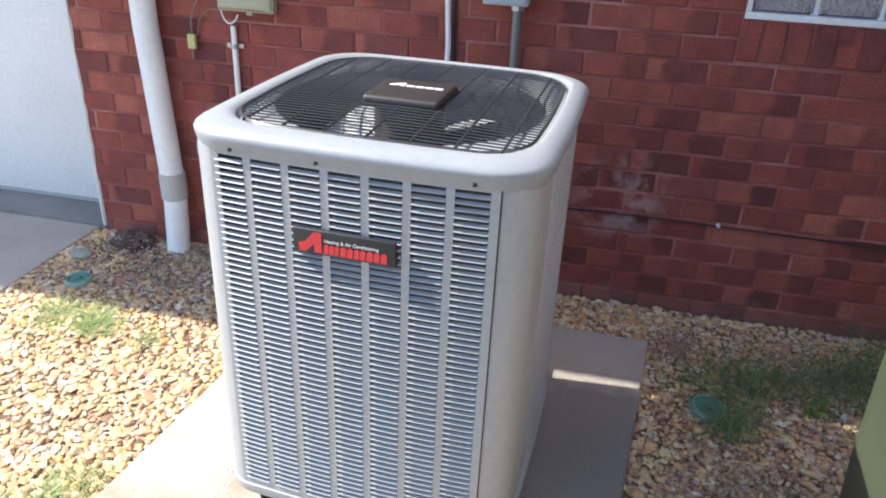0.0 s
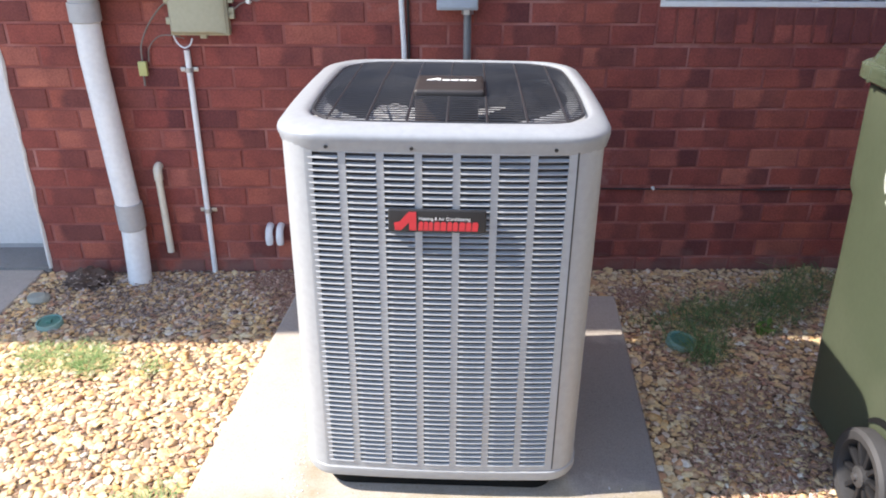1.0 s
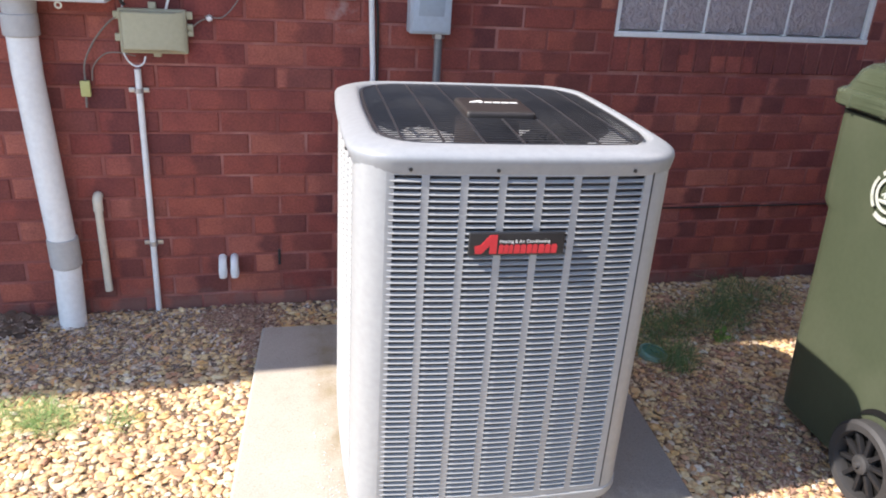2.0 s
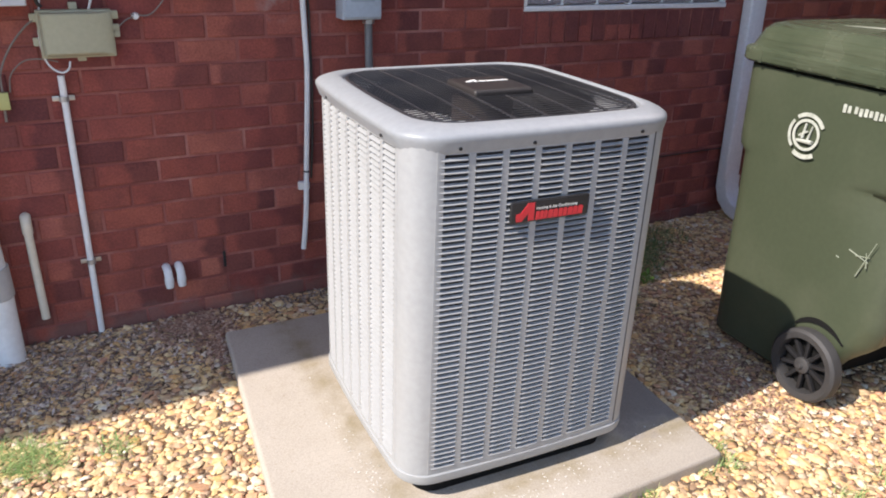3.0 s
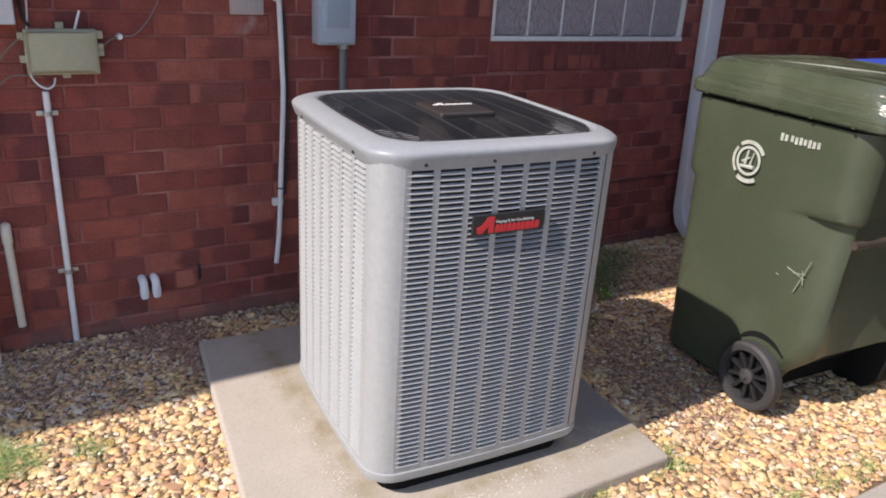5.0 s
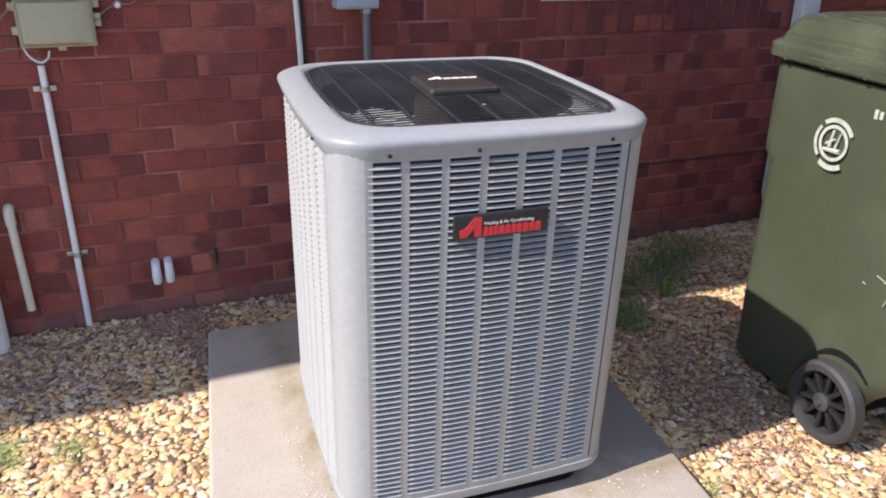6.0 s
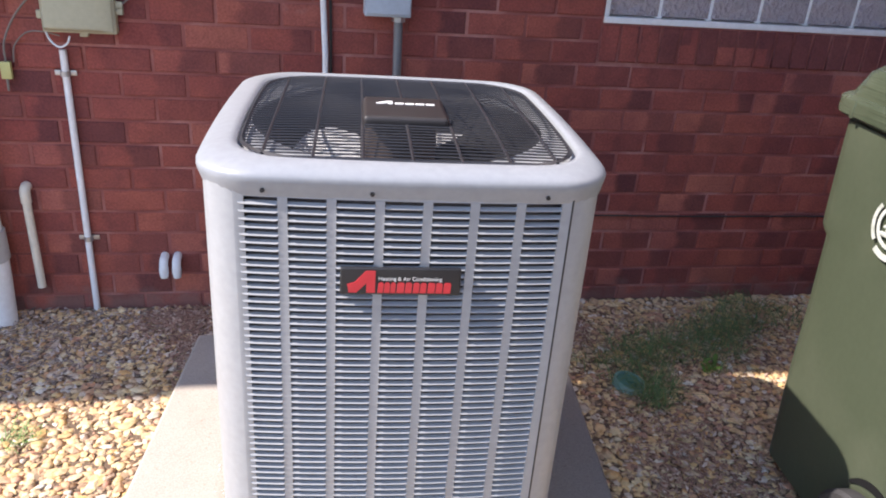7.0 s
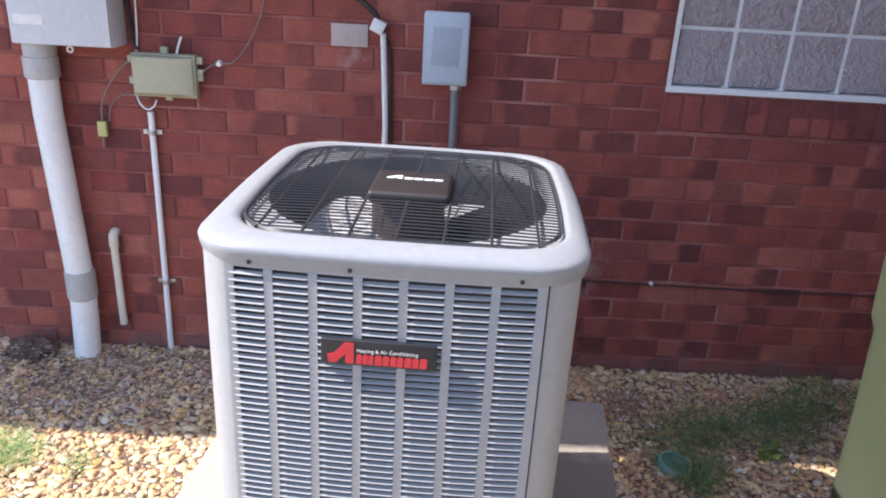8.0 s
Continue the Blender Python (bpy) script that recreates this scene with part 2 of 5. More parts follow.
M_GRIT = material("sandy grit", grit_build)
M_GLASS = material("block glass", glass_build)
M_SHEET = painted("grey beige painted steel", (0.352, 0.363, 0.372), 0.42, amount=0.06, dirt=(0.35, 0.3, 0.22), relief=0.06)
M_CAP = painted("blue grey painted steel cap", (0.285, 0.303, 0.324), 0.4, amount=0.15, dirt=(0.3, 0.28, 0.24))
M_BIN_INK = painted("worn white print", (0.5, 0.52, 0.46), 0.6, amount=0.8, dirt=(0.1, 0.12, 0.07), coarse=60)
M_SCUFF = painted("pale scuffed plastic", (0.26, 0.29, 0.22), 0.6, amount=0.6, dirt=(0.1, 0.12, 0.07), coarse=60)
# near-black colour that stands for shade in gaps and recesses
M_GAP_SHADE = painted("matt black gap shade", (0.008, 0.008, 0.008), 0.9, amount=0.1, dirt=(0.02, 0.02, 0.02), spec=0.2)
M_COIL = painted("coil fins", (0.055, 0.06, 0.075), 0.6, 0.3, amount=0.3, fine=200)
M_BLACK = painted("black plastic", (0.018, 0.018, 0.02), 0.45, amount=0.15, dirt=(0.1, 0.09, 0.08))
M_WIRE = painted("black coated wire", (0.028, 0.028, 0.032), 0.36, amount=0.15, dirt=(0.12, 0.1, 0.08))
M_PLATE = painted("brown black plate", (0.026, 0.022, 0.022), 0.5, amount=0.15, dirt=(0.1, 0.09, 0.08))
M_MOTOR = painted("dark brown motor", (0.05, 0.03, 0.025), 0.45, amount=0.3)
M_BLADE = painted("pale grey fan blade", (0.78, 0.78, 0.78), 0.4, 0.0, amount=0.3)
M_RED = painted("red lettering", (0.62, 0.035, 0.045), 0.4, amount=0.08)
M_WHITE_INK = painted("white ink", (0.8, 0.8, 0.78), 0.5, amount=0.1)
M_WHITE = painted("white paint", (0.8, 0.8, 0.79), 0.5, amount=0.1)
M_PVC = painted("white pvc", (0.81, 0.83, 0.84), 0.35, amount=0.18)
M_PVC_OLD = painted("yellowed pvc", (0.7, 0.66, 0.55), 0.4, amount=0.2)
M_GREY_PVC = painted("grey pvc", (0.45, 0.45, 0.45), 0.45, amount=0.15)
M_DARK_PIPE = painted("dark grey conduit", (0.19, 0.2, 0.215), 0.4, 0.2, amount=0.15)
M_METER = painted("light grey enamel", (0.585, 0.61, 0.65), 0.45, amount=0.12)
M_DISCON = painted("blue grey enamel", (0.48, 0.55, 0.63), 0.45, amount=0.12)
M_DISCON_SHADE = painted("blue grey enamel with recess shade", (0.37, 0.43, 0.5), 0.5, amount=0.12)
M_TAN = painted("olive beige plastic", (0.45, 0.44, 0.31), 0.5, amount=0.15)
M_GALV = painted("galvanised steel", (0.5, 0.5, 0.5), 0.35, 0.8, amount=0.2)
M_CABLE = painted("black cable", (0.02, 0.02, 0.02), 0.5, amount=0.1)
M_TWINE = painted("grey wire", (0.21, 0.19, 0.17), 0.5, amount=0.2)
M_YELLOW = painted("yellow green tag", (0.5, 0.5, 0.2), 0.5, amount=0.2)
M_PLAQUE = painted("pale pink tile", (0.5, 0.4, 0.38), 0.4, amount=0.15)
M_BIN = painted("olive green plastic", (0.062, 0.076, 0.046), 0.42, amount=0.22, dirt=(0.17, 0.17, 0.12), coarse=4)


def lid_build(n, l, b):
    tc, mp, x = n.new("ShaderNodeTexCoord"), n.new("ShaderNodeMapping"), n.new("ShaderNodeTexNoise")
    mp.inputs["Scale"].default_value = (26, 2.5, 26)
    l.new(tc.outputs["Object"], mp.inputs["Vector"])
    l.new(mp.outputs["Vector"], x.inputs["Vector"])
    x.inputs["Scale"].default_value, x.inputs["Detail"].default_value = 1.0, 3
    fade = noise_node(n, l, 5, 5)
    r = ramp(n, [(0.35, (0.048, 0.061, 0.037)), (0.7, (0.08, 0.092, 0.06))])
    l.new(fade.outputs["Fac"], r.inputs["Fac"])
    l.new(r.outputs["Color"], b.inputs["Base Color"])
    rr = ramp(n, [(0.4, (0.13,) * 3), (0.65, (0.32,) * 3)])
    l.new(fade.outputs["Fac"], rr.inputs["Fac"])
    l.new(rr.outputs["Color"], b.inputs["Roughness"])
    bump(n, l, b, x.outputs["Fac"], 0.8, 0.02)


M_BIN_LID = material("faded glossy green plastic", lid_build)
M_TYRE = painted("dusty black tyre", (0.04, 0.039, 0.04), 0.65, amount=0.45, dirt=(0.13, 0.122, 0.12))
M_RUST = painted("rusty steel", (0.07, 0.055, 0.045), 0.6, 0.2, amount=0.4, dirt=(0.16, 0.11, 0.085), coarse=30)
M_BLUE = painted("blue plastic", (0.03, 0.07, 0.45), 0.4, amount=0.1)
M_TEAL = painted("teal plastic cap", (0.075, 0.22, 0.175), 0.6, amount=0.6, dirt=(0.3, 0.25, 0.18))
M_TEAL_PIPE = painted("pale teal plastic", (0.2, 0.38, 0.33), 0.5, amount=0.5, dirt=(0.35, 0.32, 0.26))
M_LEAF = painted("bright weed leaf", (0.16, 0.3, 0.05), 0.5, amount=0.2, dirt=(0.3, 0.35, 0.1))
M_CAULK = painted("grey white caulk", (0.7, 0.68, 0.65), 0.8, amount=0.35, coarse=30)
M_ALU = painted("pale grey aluminium paint", (0.78, 0.79, 0.82), 0.4, amount=0.12)
M_STONE = painted("pale grey limestone", (0.32, 0.335, 0.29), 0.85, amount=0.4, dirt=(0.33, 0.3, 0.24), fine=90, coarse=18, relief=0.5)
M_HUMUS = painted("dark humus", (0.1, 0.066, 0.05), 0.95, amount=0.6, dirt=(0.16, 0.11, 0.08), fine=90, coarse=25, relief=0.9)


def mulch_build(tones):
    def build(n, l, b):
        g = n.new("ShaderNodeNewGeometry")
        r = ramp(n, tones)
        l.new(g.outputs["Random Per Island"], r.inputs["Fac"])
        l.new(r.outputs["Color"], b.inputs["Base Color"])
        b.inputs["Roughness"].default_value = 0.95
    return build


M_MULCH = material("weathered brown mulch", mulch_build([(0.0, (0.12, 0.088, 0.072)), (0.4, (0.23, 0.175, 0.143)), (0.75, (0.38, 0.3, 0.25)), (1.0, (0.66, 0.57, 0.5))]))
M_MULCH_RED = material("reddish brown mulch", mulch_build([(0.0, (0.19, 0.11, 0.08)), (0.4, (0.3, 0.17, 0.12)), (0.75, (0.42, 0.26, 0.18)), (1.0, (0.66, 0.52, 0.41))]))
# near-black, for the unseen walls that hold back sky light
M_SKY_BLOCK = painted("dark sky blocker", (0.06, 0.045, 0.035), 0.8, amount=0.4, dirt=(0.12, 0.1, 0.08), coarse=3)
M_ROOM = painted("dim room paint", (0.5, 0.4, 0.38), 0.8, amount=0.5, dirt=(0.12, 0.1, 0.11), coarse=7)


# ---- mesh helpers ----
def box(bm, lo, hi, bevel=0.0, seg=2):
    r = bmesh.ops.create_cube(bm, size=1)
    v = r["verts"]
    bmesh.ops.scale(bm, vec=[h - a for a, h in zip(lo, hi)], verts=v)
    bmesh.ops.translate(bm, vec=[(a + h) / 2 for a, h in zip(lo, hi)], verts=v)
    if bevel:
        e = list({x for k in v for x in k.link_edges})
        bmesh.ops.bevel(bm, geom=e, offset=bevel, segments=seg, affect="EDGES", profile=0.6)
    return bm


def tube(bm, pts, r, seg=10, caps=True):
    """A round tube along a run of points; r may be one radius or one for each point."""
    pts = [Vector(p) for p in pts]
    rs = r if isinstance(r, (list, tuple)) else [r] * len(pts)
    side = None
    rings = []
    for i, p in enumerate(pts):
        d = (pts[min(i + 1, len(pts) - 1)] - pts[max(i - 1, 0)]).normalized()
        if side is None:
            side = d.orthogonal().normalized()
        side = (side - d * side.dot(d)).normalized()
        up = d.cross(side)
        rings.append([bm.verts.new(p + (side * math.cos(a) + up * math.sin(a)) * rs[i]) for a in [2 * math.pi * k / seg for k in range(seg)]])
    for a, b in zip(rings, rings[1:]):
        for k in range(seg):
            f = bm.faces.new((a[k], a[(k + 1) % seg], b[(k + 1) % seg], b[k]))
            f.smooth = True
    if caps:
        bm.faces.new(rings[0][::-1])
        bm.faces.new(rings[-1])
    return bm


def curve_pts(pts, n=8):
    """Catmull-Rom points through a few given ones."""
    p = [Vector(q) for q in pts]
    p = [p[0] * 2 - p[1]] + p + [p[-1] * 2 - p[-2]]
    out = []
    for i in range(1, len(p) - 2):
        for k in range(n):
            t = k / n
            out.append(0.5 * ((2 * p[i]) + (p[i + 1] - p[i - 1]) * t + (2 * p[i - 1] - 5 * p[i] + 4 * p[i + 1] - p[i + 2]) * t * t
                              + (3 * p[i] - p[i - 1] - 3 * p[i + 1] + p[i + 2]) * t ** 3))
    return out + [p[-2]]


def loft(bm, rings, close=True, cap_start=False, cap_end=False, smooth=True):
    vs = [[bm.verts.new(p) for p in ring] for ring in rings]
    for a, b in zip(vs, vs[1:]):
        n = len(a)
        for k in range(n if close else n - 1):
            f = bm.faces.new((a[k], a[(k + 1) % n], b[(k + 1) % n], b[k]))
            f.smooth = smooth
    if cap_start:
        bm.faces.new(vs[0][::-1])
    if cap_end:
        bm.faces.new(vs[-1])
    return bm


def rounded(hx, hy, r, bow=0.0, n=7, m=8):
    """Outline of a rounded rectangle whose sides bow outwards a little, counter-clockwise."""
    out = []
    for cx, cy, a0 in ((hx - r, -hy + r, -90), (hx - r, hy - r, 0), (-hx + r, hy - r, 90), (-hx + r, -hy + r, 180)):
        for k in range(n):
            a = radians(a0 + 90 * k / (n - 1))
            out.append(Vector((cx + r * math.cos(a), cy + r * math.sin(a))))
    full = []
    for i, p in enumerate(out):
        full.append(p)
        if i % n == n - 1:
            q = out[(i + 1) % len(out)]
            full += [p.lerp(q, k / m) for k in range(1, m)]
    if bow:
        for p in full:
            u, v = p.x / hx, p.y / hy
            p.x += bow * u * max(0, 1 - v * v)
            p.y += bow * v * max(0, 1 - u * u)
    return full


def ring_at(outline, z):
    return [(p.x, p.y, z) for p in outline]


def mesh_of(name, bm, mat):
    me = bpy.data.meshes.new(name)
    bmesh.ops.recalc_face_normals(bm, faces=bm.faces)
    bm.to_mesh(me)
    bm.free()
    me.set_sharp_from_angle(angle=radians(38))
    me.materials.append(mat)
    return me


def part(name, bm, mat, parent, label=""):
    ob = new(name, mesh_of(name, bm, mat))
    ob.parent = parent
    return tagged(ob, label)


def thing(name, label, category, at=(0, 0, 0), rz=0.0, group="", kind=""):
    ob = new(name)
    ob.matrix_basis = pose(*at, 0, 0, rz)
    return tagged(ob, label, category, group, kind)


def solo(name, bm, mat, label, category, kind="", group=""):
    return tagged(new(name, mesh_of(name, bm, mat)), label, category, group, kind)


def B():
    return bmesh.new()


def turned(bm, m):
    bmesh.ops.transform(bm, matrix=m, verts=bm.verts)
    return bm

# ---- ground, pad, drive ----
WALL = 2.55
bm = B()
bmesh.ops.create_grid(bm, x_segments=8, y_segments=8, size=400)
ob = solo("ground", bm, M_DIRT, "bare brown soil under the gravel", "ground", "structure")
ob.location = (0, 0, -0.002)


def slab(bm, corners, z0, z1, bevel):
    a = [bm.verts.new((x, y, z0)) for x, y in corners]
    b = [bm.verts.new((x, y, z1)) for x, y in corners]
    n = len(a)
    for k in range(n):
        bm.faces.new((a[k], a[(k + 1) % n], b[(k + 1) % n], b[k]))
    bm.faces.new(b)
    bm.faces.new(a[::-1])
    top = [e for e in bm.edges if all(v in b for v in e.verts)]
    side = [e for e in bm.edges if (e.verts[0] in a) != (e.verts[1] in a)]
    bmesh.ops.bevel(bm, geom=top + side, offset=bevel, segments=3, affect="EDGES", profile=0.6)
    return bm


PAD = [(-1.14, 1.025), (0.085, 1.022), (0.222, 2.245), (-1.003, 2.285)]
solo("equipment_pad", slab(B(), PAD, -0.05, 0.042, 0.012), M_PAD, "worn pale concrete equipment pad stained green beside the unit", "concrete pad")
solo("road", slab(B(), [(-9, -1.6), (-2.09, -1.6), (-2.09, 2.549), (-9, 2.549)], -0.08, 0.012, 0.008), M_DRIVE, "smooth grey concrete driveway beside the gravel bed", "driveway", "structure")
solo("pavement", slab(B(), [(-2.082, -0.35), (1.59, -0.35), (1.59, 0.664), (-2.082, 0.69)], -0.08, 0.012, 0.01), M_DRIVE, "grey concrete garden path edging the gravel", "path", "structure")

# ---- house wall ----
WX0, WX1, WTOP = -2.06, 4.6, 2.55
OX0, OX1, OZ0, OZ1 = 0.352, 1.512, 1.068, 1.86
bm = B()
for lo, hi in (((WX0, WALL + 0.0034, -0.1), (OX0, WALL + 0.24, WTOP)), ((OX1, WALL + 0.0034, -0.1), (WX1, WALL + 0.24, WTOP)),
               ((OX0, WALL + 0.0034, -0.1), (OX1, WALL + 0.24, OZ0)), ((OX0, WALL + 0.0034, OZ1), (OX1, WALL + 0.24, WTOP))):
    box(bm, lo, hi)
wall = solo("wall_north", bm, M_MORTAR, "dark red brick house wall with tinted mortar", "brick wall", "structure")
bm = B()
box(bm, (-9, 1.854, 2.55), (9, 6, 2.6))
solo("ceiling", bm, M_WHITE, "white painted soffit under the roof overhang", "soffit", "structure")
bm = B()
box(bm, (-9, 1.812, 2.5), (9, 1.853, 2.72))
solo("trim", bm, M_WHITE, "white fascia board along the eave", "fascia", "structure")
bm = B()
for lo, hi in (((0.1, WALL + 0.9, 0.6), (1.8, WALL + 0.95, 2.4)), ((0.1, WALL + 0.242, 0.6), (0.15, WALL + 0.9, 2.4)), ((1.75, WALL + 0.242, 0.6), (1.8, WALL + 0.9, 2.4)),
               ((0.15, WALL + 0.242, 0.6), (1.75, WALL + 0.9, 0.65)), ((0.15, WALL + 0.242, 2.35), (1.75, WALL + 0.9, 2.4))):
    box(bm, lo, hi)
solo("wall_room", bm, M_ROOM, "dim room wall behind the block window", "wall", "structure")
# unseen walls, added to cut sky light from the east and south-east
bm = B()
box(bm, (4.62, 0.9, -0.1), (4.8, 2.56, 5.0))
box(bm, (1.75, 0.6, -0.1), (4.8, 0.75, 3.6))
box(bm, (1.6, -3.0, -0.1), (1.75, 0.75, 5.2))
box(bm, (-0.1, -3.2, -0.1), (1.75, -3.0, 5.2))
solo("wall_east", bm, M_SKY_BLOCK, "dark unseen wall added to block sky light", "wall", "structure")
bm = B()
box(bm, (-9, 2.8, -0.1), (-2.07, 3.0, 0.03))
box(bm, (-9, 2.549, -0.1), (-2.062, 2.8, 0.024))
solo("floor", bm, M_THRESH, "dusty concrete threshold under the garage door", "threshold", "structure")

# ---- garage door ----
gd = thing("door_1", "white painted sectional garage door beside the brick corner", "garage door", kind="structure")
for z0, z1 in ((0.045, 1.195), (1.2, 2.4)):
    part("door_panel", box(B(), (-4.9, 2.735, z0), (-2.1, 2.775, z1), 0.006), M_WHITE, gd)
part("jamb", box(B(), (-2.1, 2.69, 0.02), (-2.062, 2.8, 2.4), 0.004), M_WHITE, gd)
part("seal", box(B(), (-4.9, 2.74, 0.024), (-2.1, 2.77, 0.045), 0.003), M_GREY_PVC, gd, "grey rubber bottom seal")

# ---- glass block window ----
win = thing("window_1", "glass block window with white mortar joints and painted edge", "window", kind="structure")
GY0, GY1 = WALL + 0.018, WALL + 0.10
fw = 0.018
for nm, lo, hi in (("window_sill", (OX0, WALL - 0.004, OZ0), (OX1, GY1, OZ0 + 0.02)), ("window_frame", (OX0, WALL + 0.004, OZ0 + 0.02), (OX0 + fw, GY1, OZ1)),
                   ("window_frame", (OX1 - fw, WALL + 0.004, OZ0 + 0.02), (OX1, GY1, OZ1)), ("window_frame", (OX0 + fw, WALL + 0.004, OZ1 - fw), (OX1 - fw, GY1, OZ1))):
    part(nm, box(B(), lo, hi, 0.003), M_WHITE, win)
NBX, NBZ = 6, 4
px = (OX1 - OX0 - 2 * fw) / NBX
pz = (OZ1 - OZ0 - 0.02 - fw) / NBZ
for i in range(1, NBX):
    x = OX0 + fw + i * px
    part("joint", box(B(), (x - 0.011, GY0 + 0.004, OZ0 + 0.02), (x + 0.011, GY1 - 0.004, OZ1 - fw), 0.002), M_WHITE, win)
for j in range(1, NBZ):
    z = OZ0 + 0.02 + j * pz
    part("joint", box(B(), (OX0 + fw, GY0 + 0.006, z - 0.006), (OX1 - fw, GY1 - 0.006, z + 0.006), 0.002), M_WHITE, win)
blk = None
for i in range(NBX):
    for j in range(NBZ):
        if blk is None:
            bm = box(B(), (-px / 2 + 0.006, GY0, -pz / 2 + 0.006), (px / 2 - 0.006, GY0 + 0.009, pz / 2 - 0.006), 0.004, 2)
            box(bm, (-px / 2 + 0.006, GY1 - 0.009, -pz / 2 + 0.006), (px / 2 - 0.006, GY1, pz / 2 - 0.006), 0.004, 2)
            blk = mesh_of("glass_block", bm, M_GLASS)
            for f in blk.polygons:
                f.use_smooth = True
        ob = new("glass_block", blk)
        ob.location = (OX0 + fw + (i + 0.5) * px, 0, OZ0 + 0.02 + (j + 0.5) * pz)
        ob.parent = win
        ob.visible_shadow = False

# ---- air conditioner ----
AC_X, AC_Y, AC_YAW = -0.453, 1.541, -3.4
HX, HY = 0.341, 0.343
Z0, Z1 = 0.094, 0.962
ac = thing("air_conditioner", "light grey louvred outdoor air conditioner on a concrete pad", "air conditioner", (AC_X, AC_Y, 0), AC_YAW)
CR = 0.075
# top cap: a rounded ring with a rolled rim and an inner lip
CAP = ((0.016, 0.949, 0.07), (0.0062, 0.949, 0.077), (0.0052, 0.951, 0.078), (0.003, 0.9585, 0.081), (0.0002, 0.9665, 0.086), (-0.002, 0.9735, 0.09), (-0.0028, 0.9775, 0.092), (-0.0025, 0.982, 0.092), (-0.0015, 0.985, 0.091), (0.0025, 0.9898, 0.09), (0.0105, 0.995, 0.0895), (0.0225, 1.0002, 0.089),
       (0.036, 1.003, 0.09), (0.042, 1.003, 0.09), (0.0465, 1.0005, 0.09), (0.049, 0.998, 0.09), (0.05, 0.992, 0.09), (0.0505, 0.978, 0.09), (0.054, 0.977, 0.09), (0.0535, 0.99, 0.09), (0.024, 0.993, 0.08))
part("top_cap", loft(B(), [[(p.x + 0.001 + 0.009 * i / 0.05, p.y + 0.0135, z) for p in rounded(0.3465 - i, 0.3595 - i, r + 0.002, 0.012)] for i, z, r in CAP]), M_CAP, ac, "pressed grey steel top cap with a rolled rim")
# corner posts
for sx, sy, wx, wy in ((-1, -1, 0.062, 0.0725), (1, -1, 0.0615, 0.2), (1, 1, 0.062, 0.075), (-1, 1, 0.062, 0.075)):
    pts = [(HX - wx, HY)] + [(HX - CR + CR * math.sin(a), HY - CR + CR * math.cos(a)) for a in [math.pi / 2 * k / 8 for k in range(9)]] + [(HX, HY - wy)]
    inn = [(HX - wx, HY - 0.004)] + [(HX - CR + (CR - 0.004) * math.sin(a), HY - CR + (CR - 0.004) * math.cos(a)) for a in [math.pi / 2 * k / 8 for k in range(9)]] + [(HX - 0.004, HY - wy)]
    out = [(sx * x, sy * y) for x, y in pts + inn[::-1]]
    part("corner_post", loft(B(), [[(x, y, z) for x, y in out] for z in (Z0 + 0.03, Z1)], cap_start=True, cap_end=True), M_SHEET, ac)
# base pan
part("base_pan", loft(B(), [ring_at(rounded(HX + a, HY + a, CR + a, 0.011), z) for a, z in ((-0.05, Z0), (-0.012, Z0), (-0.003, Z0 + 0.004), (0.0008, Z0 + 0.012), (0.0008, Z0 + 0.031), (-0.002, Z0 + 0.033), (-0.03, Z0 + 0.034))], cap_start=True, cap_end=True), M_SHEET, ac, "grey steel base pan with a turned-up edge")
for sx in (-1, 1):
    for sy in (-1, 1):
        part("foot", box(B(), (sx * 0.24 - 0.03, sy * 0.24 - 0.03, 0.042), (sx * 0.24 + 0.03, sy * 0.24 + 0.03, Z0), 0.004), M_BLACK, ac, "black rubber foot")
# added ring, black for the shade in the gap under the pan
part("base_rail", loft(B(), [ring_at(rounded(HX - 0.05, HY - 0.032, 0.055), z) for z in (0.0405, Z0 + 0.002)]), M_GAP_SHADE, ac, "black ring for the shade in the gap under the base pan")
# coil behind the louvres
bm = loft(B(), [ring_at(rounded(HX - 0.03, HY - 0.03, 0.06, 0.007), z) for z in (Z0 + 0.034, 0.975)])
part("coil", bm, M_COIL, ac, "dark finned condenser coil")


# a louvre: lip pressed outwards along its lower edge, closed at both ends
PITCH_L, ROWS_L = 0.01385, 58
LTOP = 0.947


OPEN_LOUVRE = ((0.005, -0.0038), (0.003, -0.0048), (0.0006, -0.0061), (-0.0016, -0.0072), (-0.0026, -0.0085), (-0.0012, -0.0099), (0.0007, -0.0087), (0.003, -0.0063), (0.005, -0.0051))
SHUT_LOUVRE = ((0.0062, -0.0022), (0.004, -0.0036), (0.001, -0.0057), (-0.0016, -0.0071), (-0.0026, -0.0085), (-0.0013, -0.0098), (0.0008, -0.0084), (0.004, -0.0054), (0.0062, -0.0037))


def louvre_mesh(width, name, prof):
    bm = B()
    xs = [-0.5, -0.487, -0.468, -0.43, 0.43, 0.468, 0.487, 0.5]
    env = [0.0, 0.55, 0.88, 1, 1, 0.88, 0.55, 0.0]
    rings = [[(x * width, 0.0005 + d * e if d > 0 else d * e, v + 0.003 * (1 - e)) for d, v in prof] for x, e in zip(xs, env)]
    loft(bm, rings, cap_start=True, cap_end=True)
    return mesh_of(name, bm, M_SHEET)


BOW = 0.012


